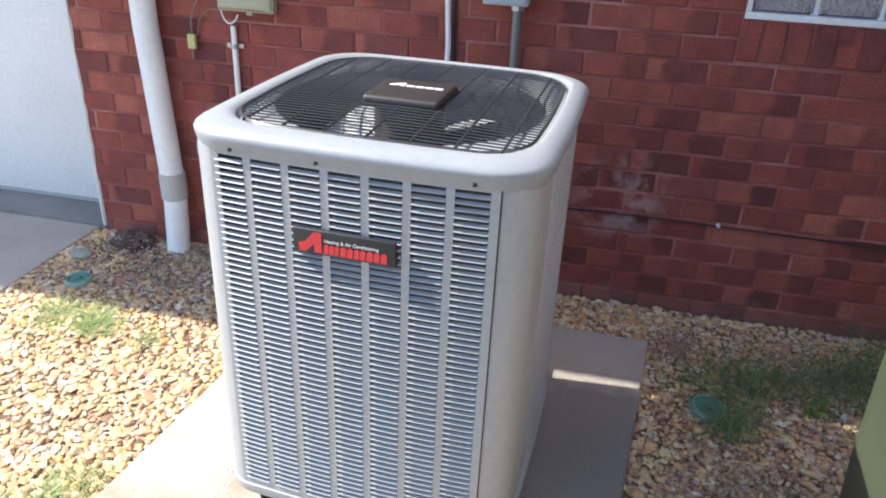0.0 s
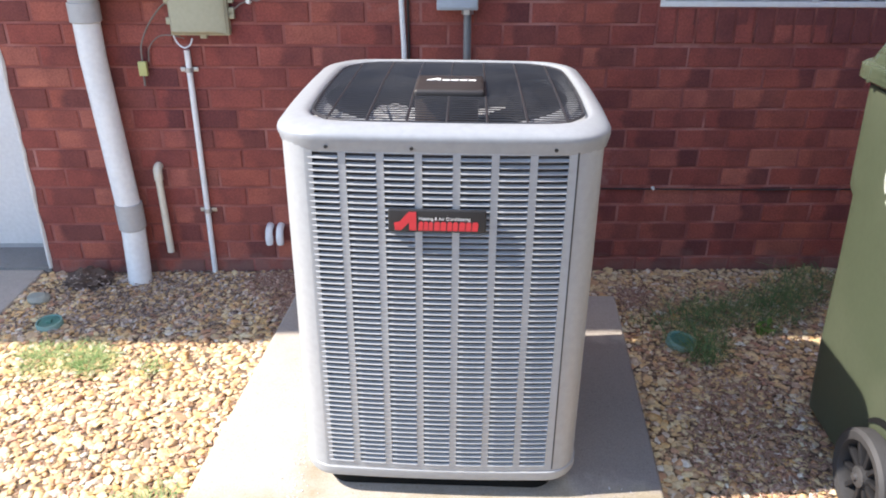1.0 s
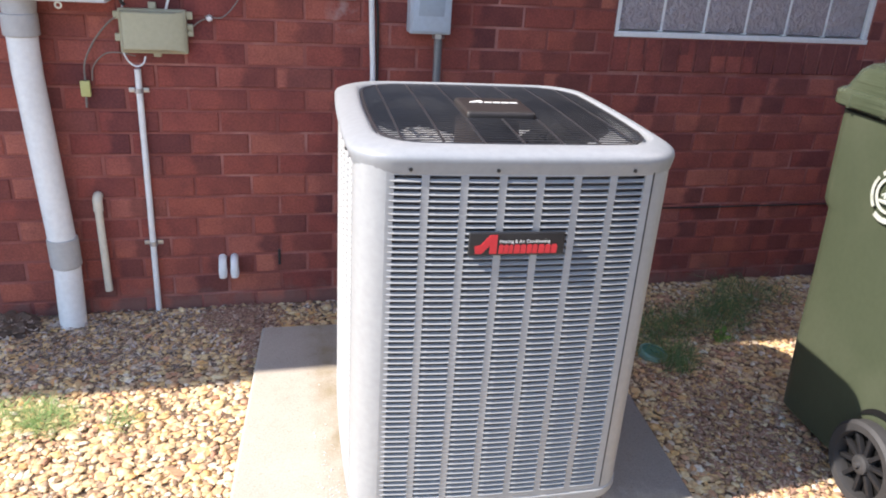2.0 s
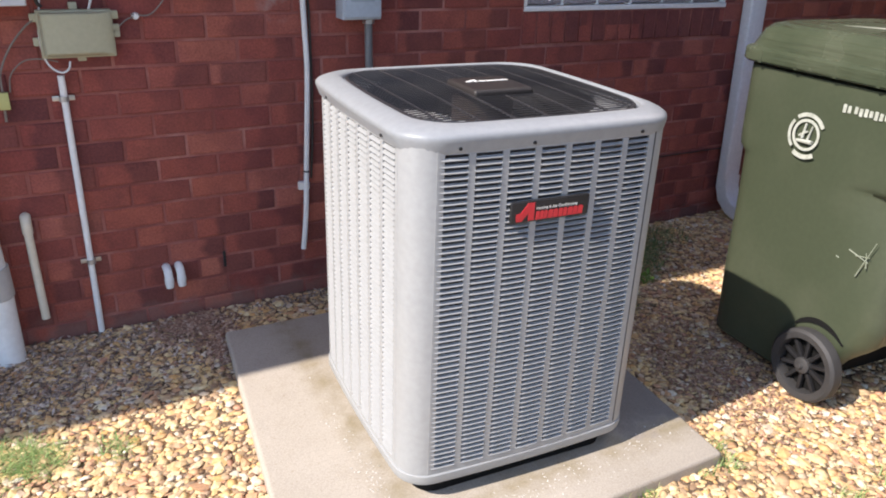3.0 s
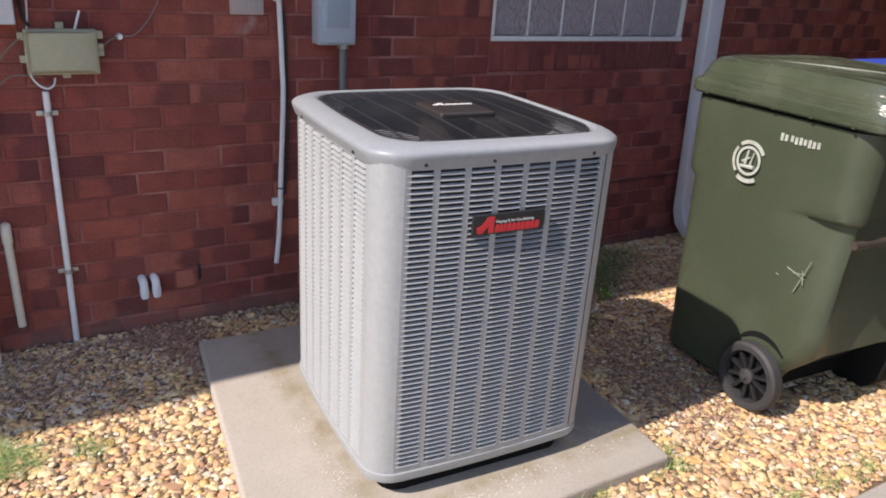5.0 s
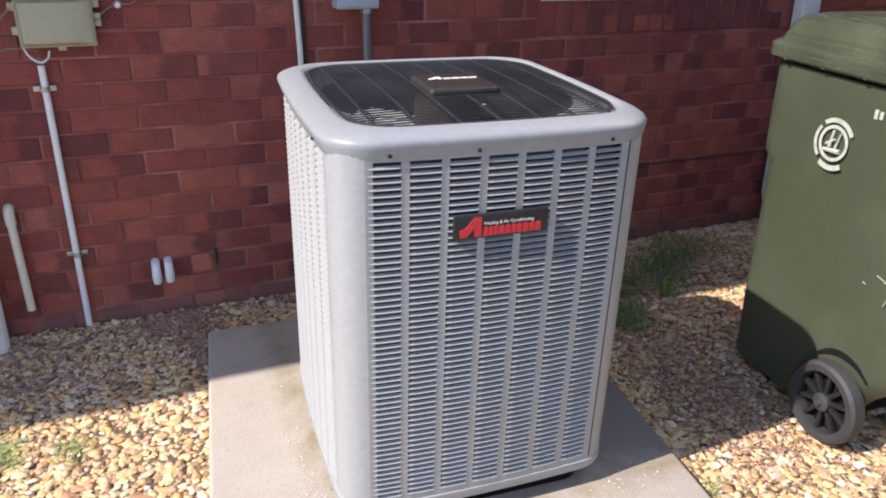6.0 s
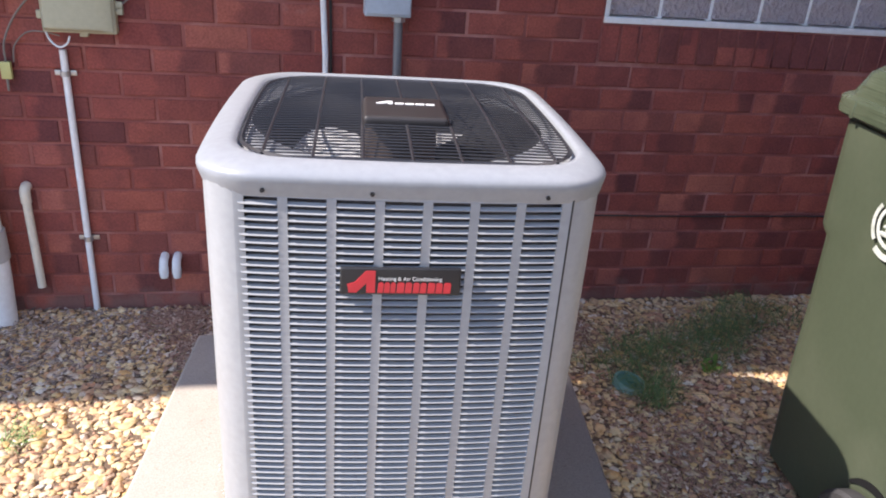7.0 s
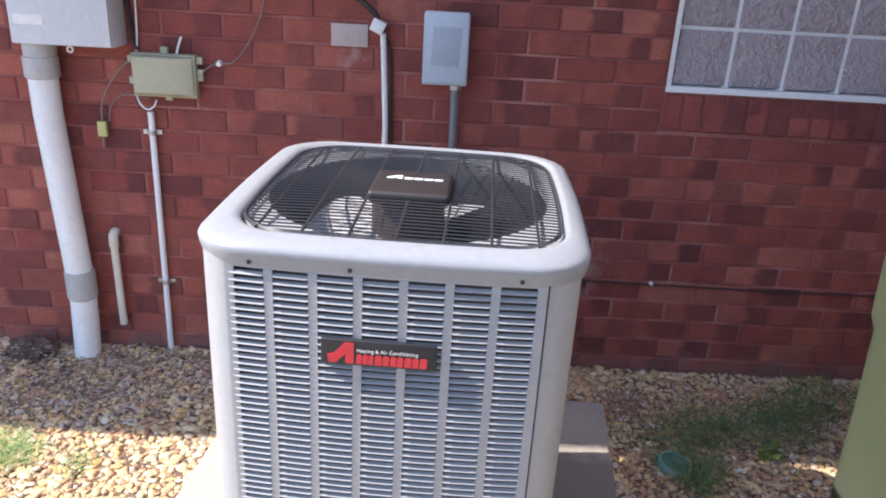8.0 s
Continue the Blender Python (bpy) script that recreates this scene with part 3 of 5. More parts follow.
def bowed(x, bow):
    """Place and turn on a panel that bulges a little outwards, x from its middle."""
    f = max(0.0, 1 - (x / 0.3) ** 2)
    return Matrix.Translation((x, -bow * f, 0)) @ pose(0, 0, 0, 0, 0, math.degrees(math.atan(2 * bow * x / 0.09)))


def louvre_panel(side, x0, x1, cols, rib, singles, bow=BOW, edge=0.008):
    """A louvred panel; side is the turn in degrees from the front, x0 to x1 its stretch along the face."""
    hh = HY if side in (0, 180) else HX
    m = pose(0, 0, 0, 0, 0, side) @ Matrix.Translation((0, -hh + 0.002, 0))
    bm = B()
    cw = (x1 - x0 - rib * (cols - 1)) / cols
    lo = LTOP - PITCH_L * ROWS_L
    for k in range(cols - 1):
        x = x0 + cw * (k + 1) + rib * k
        strip = box(B(), (-rib / 2, -0.0005, lo), (rib / 2, 0.003, LTOP))
        at = bowed(x + rib / 2, bow)
        k0 = len(bm.verts)
        tmp = bpy.data.meshes.new("strip")
        strip.to_mesh(tmp)
        strip.free()
        bm.from_mesh(tmp)
        bpy.data.meshes.remove(tmp)
        bm.verts.ensure_lookup_table()
        bmesh.ops.transform(bm, matrix=at, verts=bm.verts[k0:])
    for a, b in ((x0 - 0.008, x0), (x1, x1 + edge)):
        rows = []
        for x in (a, b):
            y = -bow * max(0.0, 1 - (x / 0.3) ** 2)
            rows.append([(x, y, lo), (x, y, LTOP), (x, y + 0.006, LTOP), (x, y + 0.006, lo)])
        loft(bm, rows, cap_start=True, cap_end=True)
    for z0, z1 in ((LTOP, Z1), (Z0 + 0.03, lo)):
        xs = [x0 - 0.008 + (x1 - x0 + 0.008 + edge) * k / 10 for k in range(11)]
        rows = []
        for x in xs:
            y = -bow * max(0.0, 1 - (x / 0.3) ** 2)
            rows.append([(x, y, z0), (x, y, z1), (x, y + 0.003, z1), (x, y + 0.003, z0)])
        loft(bm, rows, cap_start=True, cap_end=True)
    p = part("louvre_panel", turned(bm, m), M_SHEET, ac)
    me = louvre_mesh(cw + 0.002, "louvre", SHUT_LOUVRE if side == -90 else OPEN_LOUVRE)
    rest = B()
    for r in range(ROWS_L):
        for c in range(cols):
            x = x0 + cw * (c + 0.5) + rib * c
            at = m @ bowed(x, bow) @ Matrix.Translation((0, 0, LTOP - 0.004 - PITCH_L * r))
            if r * cols + c < singles:
                ob = new("louvre", me)
                ob.parent, ob.matrix_basis = p, at
            else:
                tmp = len(rest.verts)
                rest.from_mesh(me)
                rest.verts.ensure_lookup_table()
                bmesh.ops.transform(rest, matrix=at, verts=rest.verts[tmp:])
    tagged(part("louvres", rest, M_SHEET, p), kind="stuff")


louvre_panel(0, -0.275, 0.2605, 7, 0.0158, 300, edge=0.0165)
louvre_panel(-90, -0.258, 0.257, 7, 0.0158, 0, edge=0.0132)
louvre_panel(90, -0.130, 0.257, 5, 0.0175, 0, 0.0)
louvre_panel(180, -0.265, 0.265, 7, 0.0175, 0)
# seam strips and screws
part("seam", box(B(), (0.2775, -HY - 0.0006, Z0 + 0.04), (0.2805, -HY + 0.004, Z1)), M_BLACK, ac, "dark panel seam")
part("seam", box(B(), (-HX + 0.0012, -0.2725, Z0 + 0.04), (-HX + 0.004, -0.2704, Z1)), M_GREY_PVC, ac, "grey panel seam")
for x, y, z, s in ((-0.235, -1, 0.966, 0), (-0.06, -1, 0.966, 0), (0.232, -1, 0.966, 0), (-1, -0.2, 0.966, 1), (-1, 0.2, 0.966, 1)):
    bm = B()
    fy, fx = -0.344 - 0.012 * (1 - (x / 0.345) ** 2), -0.343 - 0.012 * (1 - (y / 0.36) ** 2)
    p = (x, fy - 0.003, z - 0.006) if s == 0 else (fx - 0.003, y, z - 0.006)
    q = (x, fy + 0.004, z - 0.006) if s == 0 else (fx + 0.004, y, z - 0.006)
    tube(bm, [p, q], [0.0036, 0.0048], 8)
    part("screw", bm, M_BLACK, ac, "dark hexagon screw")

# badge
badge = part("badge", box(B(), (-0.1105, -HY - 0.0185, 0.779), (0.0955, -HY - 0.0115, 0.83), 0.0034, 3), M_BLACK, ac, "black name badge with red and white marks")
BF = -HY - 0.019


def plate_shape(pts, y, depth=0.0012):
    bm = B()
    a = [bm.verts.new((x, y, z)) for x, z in pts]
    b = [bm.verts.new((x, y - depth, z)) for x, z in pts]
    n = len(a)
    for k in range(n):
        bm.faces.new((a[k], a[(k + 1) % n], b[(k + 1) % n], b[k]))
    bm.faces.new(b)
    bm.faces.new(a[::-1])
    return bm


part("red_mark", plate_shape([(-0.096, 0.784), (-0.083, 0.784), (-0.066, 0.802), (-0.066, 0.784), (-0.051, 0.784), (-0.051, 0.825), (-0.067, 0.825), (-0.086, 0.803), (-0.098, 0.8)], BF), M_RED, badge, "red logo shape")
for x, w in ((-0.047, 0.0095), (-0.0362, 0.0095), (-0.0254, 0.0085), (-0.0145, 0.0125), (-0.0005, 0.0115), (0.0133, 0.0105), (0.0252, 0.0105), (0.0382, 0.0125), (0.0522, 0.0115), (0.0655, 0.0125)):
    part("red_mark", plate_shape([(x, 0.784), (x + w, 0.784), (x + w + 0.0012, 0.8005), (x + w - 0.001, 0.8035), (x + 0.0035, 0.8035), (x + 0.0012, 0.8005)], BF), M_RED, badge, "red logo shape")
txt = bpy.data.curves.new("tagline", "FONT")
txt.body, txt.size, txt.extrude, txt.align_x = "Heating & Air Conditioning", 0.0098, 0.0003, "LEFT"
txt.materials.append(M_WHITE_INK)
ob = new("tagline", txt)
ob.parent, ob.matrix_basis = badge, pose(-0.046, BF - 0.0008, 0.8075, 90, 0, 0)
tagged(ob, "small white lettering")

# fan guard
GH = 0.297


def ring_shift(outline, z):
    return [(p.x + 0.009, p.y + 0.0135, z) for p in outline]


guard = part("fan_guard", loft(B(), [ring_shift(rounded(GH - 0.008 + a, GH + 0.006 + a, 0.1, 0.012), z) for a, z in ((0, 0.994), (0.004, 0.997), (0, 1.001), (-0.004, 0.997), (0, 0.994))]), M_WIRE, ac, "black wire fan guard")


def half_span(v):
    """Half the guard's width at the distance v from its middle."""
    a = abs(v)
    r = 0.09
    if a < GH - r:
        return GH + 0.01 * (1 - (a / GH) ** 2)
    return GH - r + math.sqrt(max(r * r - (a - GH + r) ** 2, 0))


def dome(x, y):
    return 0.998 + 0.008 * max(0, 1 - (x / GH) ** 2) * max(0, 1 - (y / GH) ** 2)


for k in range(37):
    y = -GH + 0.002 + k * (2 * GH - 0.004) / 36
    h = half_span(y)
    pts = [(x * 0.975 + 0.009, y * 1.02 + 0.0135, dome(x, y)) for x in [h * (i / 4 - 1) for i in range(9)]]
    part("wire", tube(B(), pts, 0.0018, 5), M_WIRE, guard)
for k in range(7):
    x = -0.252 + 0.084 * k
    h = half_span(x)
    pts = [(x + 0.009, y * 1.03 + 0.0135, dome(x, y) - 0.001) for y in [h * (i / 4 - 1) for i in range(9)]]
    part("cross_wire", tube(B(), pts, 0.003, 6), M_WIRE, guard)
# cover plate, motor, fan
plate = part("cover_plate", box(B(), (-0.074, -0.098, 0.996), (0.09, 0.064, 1.02), 0.01, 4), M_PLATE, ac, "brown-black square cover plate with white marks")
part("white_mark", turned(plate_shape([(-0.06, -0.008), (-0.048, -0.008), (-0.036, 0.0), (-0.036, -0.008), (-0.027, -0.008), (-0.027, 0.016), (-0.036, 0.016), (-0.06, -0.002)], 0), Matrix.Translation((0.012, 0.006, 1.0202)) @ pose(0, 0, 0, -90)), M_WHITE_INK, plate, "white logo shape")
for k in range(4):
    x = -0.023 + k * 0.021
    part("white_mark", turned(plate_shape([(x, -0.008), (x + 0.018, -0.008), (x + 0.019, 0.003), (x + 0.001, 0.003)], 0), Matrix.Translation((0.012, 0.006, 1.0202)) @ pose(0, 0, 0, -90)), M_WHITE_INK, plate, "white logo shape")
bm = B()
tube(bm, [(0, 0.0, 0.997), (0, 0.0, 0.985), (0, 0, 0.98), (0, 0, 0.86), (0, 0, 0.85), (0, 0, 0.78)], [0.06, 0.06, 0.078, 0.078, 0.06, 0.008], 24)
part("motor", bm, M_MOTOR, ac, "dark brown fan motor")
for k in range(4):
    bm = B()
    a0 = 90 * k + 68
    rows = []
    for r, w, tw in ((0.05, 0.045, 30), (0.12, 0.075, 26), (0.19, 0.095, 22), (0.235, 0.085, 18)):
        rows.append([(r, w * s, -w * s * math.tan(radians(tw)) + 0.012 * (1 - s * s)) for s in (-1, -0.5, 0, 0.5, 1)])
    loft(bm, rows, close=False)
    bmesh.ops.solidify(bm, geom=bm.faces[:], thickness=0.0015)
    part("fan_blade", turned(bm, Matrix.Translation((0, 0, 0.885)) @ pose(0, 0, 0, 0, 0, a0)), M_BLADE, ac, "bent galvanised fan blade")
# shroud ring below the guard
rings = []
for rr, z in ((0.2925, 0.982), (0.284, 0.968), (0.276, 0.87), (0.282, 0.87), (0.289, 0.966), (0.2935, 0.979)):
    rings.append([(rr * math.cos(2 * math.pi * k / 40), rr * math.sin(2 * math.pi * k / 40), z) for k in range(40)])
part("shroud", loft(B(), rings), M_BLACK, ac, "black fan shroud")
# flat plate between the round shroud and the square cap
sq = rounded(0.302, 0.32, 0.1, 0.012)
circ = []
for p in sq:
    a, d = math.atan2(p.y, p.x), p.length
    r = min(0.293, d - 0.006)
    circ.append((r * math.cos(a), r * math.sin(a)))
part("shroud_plate", loft(B(), [[(p.x + 0.009, p.y + 0.0125, 0.988) for p in sq], [(x, y + 0.01, 0.985) for x, y in circ], [(x, y + 0.01, 0.98) for x, y in circ], [(p.x + 0.009, p.y + 0.0125, 0.984) for p in sq]]), M_SHEET, ac)
part("inner_floor", box(B(), (-0.3, -0.3, Z0 + 0.036), (0.3, 0.3, Z0 + 0.04)), M_SHEET, ac)

# ---- wheeled bin ----
bin_ = thing("wheeled_bin", "olive green wheeled rubbish bin with a faded lid, dark wheels", "wheeled bin")
BX0, BX1 = 0.59, 1.2


def bin_section(z, ins, y0, y1, r):
    xm, ym = (BX0 + BX1) / 2, (y0 + y1) / 2
    return [(xm + p.x, ym + p.y, z) for p in rounded((BX1 - BX0) / 2 - ins, (y1 - y0) / 2, r, 0.004)]


def ease(v):
    v = min(1.0, max(0.0, v))
    return v * v * (3 - 2 * v)


def body_section(z, ins, y0, y1, r, pocket=0.0, sunk=0.0):
    """A level of the bin's body: pocket draws the handle-side corners in, sunk sets the middle of that side back."""
    xm = (BX0 + BX1) / 2
    out = []
    for x, y, h in bin_section(z, ins, y0, y1, r):
        f = ease((1.12 - y) / 0.075)
        x -= pocket * f * (1 if x > xm else -1)
        if y < (y0 + y1) / 2:
            y += sunk * ease((0.235 - abs(x - xm)) / 0.05) * ease((y0 + 0.16 - y) / 0.1)
        out.append((x, y, h))
    return out


BODY = ((0.02, 0.05, 1.16, 1.6, 0.05, 0.0, 0.1), (0.035, 0.036, 1.14, 1.612, 0.06, 0.0, 0.12), (0.17, 0.026, 1.06, 1.616, 0.07, 0.0, 0.16), (0.205, 0.024, 1.03, 1.617, 0.07, 0.0, 0.15), (0.222, 0.023, 1.017, 1.617, 0.07, 0.0, 0.02), (0.25, 0.022, 0.995, 1.618, 0.07, 0.0, 0.01), (0.33, 0.019, 0.975, 1.618, 0.07, 0.004, 0.04),
        (0.5, 0.013, 0.967, 1.618, 0.075, 0.014, 0.06), (0.66, 0.0075, 0.962, 1.62, 0.075, 0.03, 0.065), (0.7, 0.006, 0.96, 1.62, 0.075, 0.038, 0.065), (0.712, 0.0055, 0.96, 1.621, 0.075, 0.036, 0.065),
        (0.722, 0.005, 0.957, 1.632, 0.07, 0.008, 0.065), (0.734, 0.0045, 0.952, 1.643, 0.07, 0.0, 0.065), (0.765, 0.003, 0.95, 1.648, 0.075, 0.0, 0.06), (0.92, -0.004, 0.946, 1.648, 0.075, 0.0, 0.06),
        (0.94, -0.005, 0.945, 1.648, 0.075, 0.0, 0.0), (0.99, -0.006, 0.943, 1.648, 0.075), (1.0, -0.006, 0.943, 1.648, 0.075), (1.0, 0.02, 0.955, 1.63, 0.07))
bm = loft(B(), [body_section(*q) for q in BODY], cap_start=True, cap_end=True)
part("body", bm, M_BIN, bin_)
LIDS = ((1.012, 0.01, 0.91, 1.645, 0.07), (1.012, -0.024, 0.88, 1.665, 0.075), (1.018, -0.03, 0.872, 1.672, 0.08), (1.05, -0.03, 0.872, 1.672, 0.08), (1.056, -0.024, 0.878, 1.667, 0.08), (1.06, -0.014, 0.888, 1.657, 0.08), (1.085, -0.006, 0.896, 1.65, 0.085),
        (1.11, 0.002, 0.906, 1.642, 0.088), (1.127, 0.016, 0.922, 1.626, 0.09), (1.136, 0.04, 0.95, 1.6, 0.1), (1.142, 0.1, 1.01, 1.53, 0.1), (1.145, 0.17, 1.09, 1.44, 0.1), (1.147, 0.26, 1.19, 1.32, 0.03))
part("lid", loft(B(), [bin_section(*s) for s in LIDS], cap_start=True, cap_end=True), M_BIN_LID, bin_, "faded green domed lid")


def wheel(x, side):
    bm = B()
    prof = ((0.092, -0.022), (0.112, -0.025), (0.121, -0.017), (0.122, 0), (0.121, 0.017), (0.112, 0.025), (0.092, 0.022), (0.088, 0))
    n = 36
    loft(bm, [[(x + o, 1.155 + r * math.cos(2 * math.pi * k / n), 0.121 + r * math.sin(2 * math.pi * k / n)) for r, o in prof + (prof[0],)] for k in list(range(n)) + [0]], close=False)
    ty = part("wheel", bm, M_TYRE, bin_, "dusty black wheel")
    bm = B()
    tube(bm, [(x - 0.022, 1.155, 0.121), (x - 0.018, 1.155, 0.121), (x + 0.02, 1.155, 0.121)], [0.02, 0.027, 0.027], 16)
    tube(bm, [(x - 0.03, 1.155, 0.121), (x - 0.02, 1.155, 0.121)], [0.008, 0.011], 10)
    part("hub", bm, M_TYRE, ty, "grey-black wheel hub")
    # black disc puts shade into the gaps between the spokes
    part("wheel_disc", tube(B(), [(x - side * 0.016, 1.155, 0.121), (x - side * 0.02, 1.155, 0.121)], 0.0905, 32), M_GAP_SHADE, ty, "black disc for the shade in the gaps behind the spokes")
    sp = mesh_of("spoke", box(B(), (-0.009, -0.006, 0.024), (0.007, 0.006, 0.093), 0.002), M_BLACK)
    for k in range(10):
        ob = new("spoke", sp)
        ob.parent, ob.matrix_basis = ty, Matrix.Translation((x, 1.155, 0.121)) @ pose(0, 0, 0, 36 * k) 
    return ty


wheel(0.582, -1)
wheel(1.205, 1)
part("axle", tube(B(), [(0.58, 1.155, 0.121), (1.2, 1.155, 0.121)], 0.011, 10), M_BLACK, bin_, "black axle")
# handle bar at the hinge side
part("handle", tube(B(), curve_pts([(0.66, 0.9, 0.985), (0.66, 0.84, 0.985), (0.7, 0.825, 0.985), (1.02, 0.825, 0.985), (1.06, 0.84, 0.985), (1.06, 0.9, 0.985)]), 0.014, 10), M_BIN, bin_)
# round white emblem and white marks on the side
BXF = 0.5795


def disc_ring(r0, r1, a0, a1, n=24):
    bm = B()
    rows = []
    for k in range(n + 1):
        a = radians(a0 + (a1 - a0) * k / n)
        rows.append([(BXF - d, 1.346 + r * math.cos(a), 0.829 + r * math.sin(a)) for r, d in ((r0, 0), (r1, 0), (r1, 0.0015), (r0, 0.0015), (r0, 0))])
    loft(bm, rows, close=False, smooth=False)
    return bm


part("emblem", disc_ring(0.040, 0.049, 0, 360), M_BIN_INK, bin_, "white round emblem")
part("emblem", disc_ring(0.056, 0.068, 50, 150), M_BIN_INK, bin_, "white arc of marks")
part("emblem", disc_ring(0.056, 0.066, -45, 35), M_BIN_INK, bin_, "white arc of marks")
part("emblem", disc_ring(0.060, 0.074, 235, 300), M_BIN_INK, bin_, "white arc of marks")
for y0, z0, y1, z1, w in ((-0.026, -0.018, 0.03, -0.022, 0.007), (-0.008, -0.014, -0.018, 0.03, 0.004), (0.012, -0.012, 0.006, 0.034, 0.005), (0.024, -0.006, -0.004, 0.012, 0.004)):
    part("emblem", tube(B(), [(BXF, 1.346 + y0, 0.829 + z0), (BXF, 1.346 + y1, 0.829 + z1)], [w, w * 0.7], 6), M_BIN_INK, bin_, "white emblem shape")
for k in range(9):
    y = 1.243 - 0.0158 * k - (0.006 if k > 1 else 0)
    part("mark", box(B(), (BXF - 0.0012, y - 0.0105, 0.923 + 0.002 * (k % 3)), (BXF, y, 0.947 - 0.002 * (k % 2))), M_BIN_INK, bin_, "white bar")

# added black solids stand for shade in the open recess and far wheel well
part("axle_housing", box(B(), (0.675, 1.165, 0.035), (1.115, 1.3, 0.2), 0.01), M_GAP_SHADE, bin_, "black box for the shade in the open recess between the wheels")
part("wheel_housing", tube(B(), [(1.1, 1.15, 0.125), (1.105, 1.15, 0.125), (1.172, 1.15, 0.125)], [0.13, 0.14, 0.14], 32), M_GAP_SHADE, bin_, "black drum for the shade in the far wheel well")
# black crescent laid on the side for shade in the wheel recess
bm, rows = B(), []
for k in range(15):
    a = radians(48 + 80 * k / 14)
    wd_ = 0.017 * math.sin(math.pi * min(1, 0.12 + k / 15))
    rows.append([(x, 1.15 + r * math.cos(a), 0.125 + r * math.sin(a)) for x, r in ((0.64, 0.134), (0.6035, 0.134), (0.6035, 0.135 + wd_), (0.64, 0.135 + wd_))])
loft(bm, rows, cap_start=True, cap_end=True)
part("wheel_arch", bm, M_GAP_SHADE, bin_, "black crescent for the shade in the wheel recess")
# creases that fan out over the lid, and two steps at its handle end
for sx in (1, -1):
    for run in (((-0.25, 1.585, 1.116), (-0.2, 1.45, 1.136), (-0.13, 1.25, 1.1435), (-0.05, 1.08, 1.1405), (-0.03, 1.0, 1.1335)), ((-0.265, 1.52, 1.108), (-0.235, 1.3, 1.126), (-0.2, 1.1, 1.128), (-0.19, 0.98, 1.123))):
        part("lid_ridge", tube(B(), curve_pts([(0.895 + sx * x, y, z) for x, y, z in run], 5), 0.006, 8), M_BIN, bin_)
for y, z in ((0.93, 1.1), (0.905, 1.078)):
    part("lid_ridge", tube(B(), curve_pts([(0.6, y + 0.075, z - 0.012), (0.635, y + 0.015, z), (0.72, y, z + 0.006), (0.895, y - 0.004, z + 0.008), (1.07, y, z + 0.006), (1.155, y + 0.015, z), (1.19, y + 0.075, z - 0.012)], 5), 0.006, 8), M_BIN, bin_)
for y in (1.0, 1.14, 1.28, 1.42, 1.56):
    part("lid_rib", box(B(), (0.556, y - 0.006, 1.012), (0.566, y + 0.006, 1.052), 0.003), M_BIN_LID, bin_)
# added bar, dark brown in place of a fold on this side
part("lift_bar", tube(B(), [(0.655, 0.966, 0.66), (1.135, 0.966, 0.66)], 0.013, 10), M_RUST, bin_, "rusty brown bar standing in for a dark fold")
for y0, z0, y1, z1 in ((1.085, 0.465, 1.047, 0.585), (1.125, 0.535, 1.058, 0.518), (1.06, 0.5, 1.07, 0.545), (1.1, 0.525, 1.055, 0.535), (1.16, 0.5, 1.15, 0.497), (1.175, 0.55, 1.17, 0.575)):
    part("scuff", tube(B(), [(0.6005, y0, z0), (0.600, y1, z1)], [0.0025, 0.0012], 6), M_SCUFF, bin_, "pale scuff mark")

# the bin stands a little askew
PIVOT = Vector((0.575, 1.135, 0))
bin_.matrix_basis = Matrix.Translation(PIVOT) @ pose(0, 0, 0, 0, 0, -4)
for c in bin_.children:
    c.matrix_basis = Matrix.Translation(-PIVOT) @ c.matrix_basis

# blue bin beyond it
BBX, BBY = 2.1, 1.535
bb = thing("recycling_bin", "blue recycling bin behind the green bin, a glint painted white on its lid", "wheeled bin")
bm = loft(B(), [[(BBX + p.x, BBY + p.y, z) for p in rounded(w, d, 0.06)] for z, w, d in ((0.0, 0.24, 0.26), (0.02, 0.25, 0.27), (0.99, 0.29, 0.31), (1.02, 0.3, 0.32))], cap_start=True, cap_end=True)
part("body", bm, M_BLUE, bb)
bm = loft(B(), [[(BBX + p.x, BBY + p.y, z) for p in rounded(w, d, 0.07)] for z, w, d in ((1.02, 0.31, 0.33), (1.055, 0.315, 0.335), (1.072, 0.3, 0.32), (1.084, 0.2, 0.22))], cap_start=True, cap_end=True)
lid = part("lid", bm, M_BLUE, bb)
# white strip painted in for the bright glint along the lid
sheet = box(B(), (-0.028, -0.2, 0), (0.028, 0.2, 0.0015))
part("lid_label", turned(sheet, Matrix.Translation((BBX - 0.13, BBY + 0.08, 1.0865)) @ pose(0, 0, 0, 0, 0, -45)), M_WHITE_INK, lid, "white strip painted as a glint")

# ---- fixtures on the wall ----
F = WALL


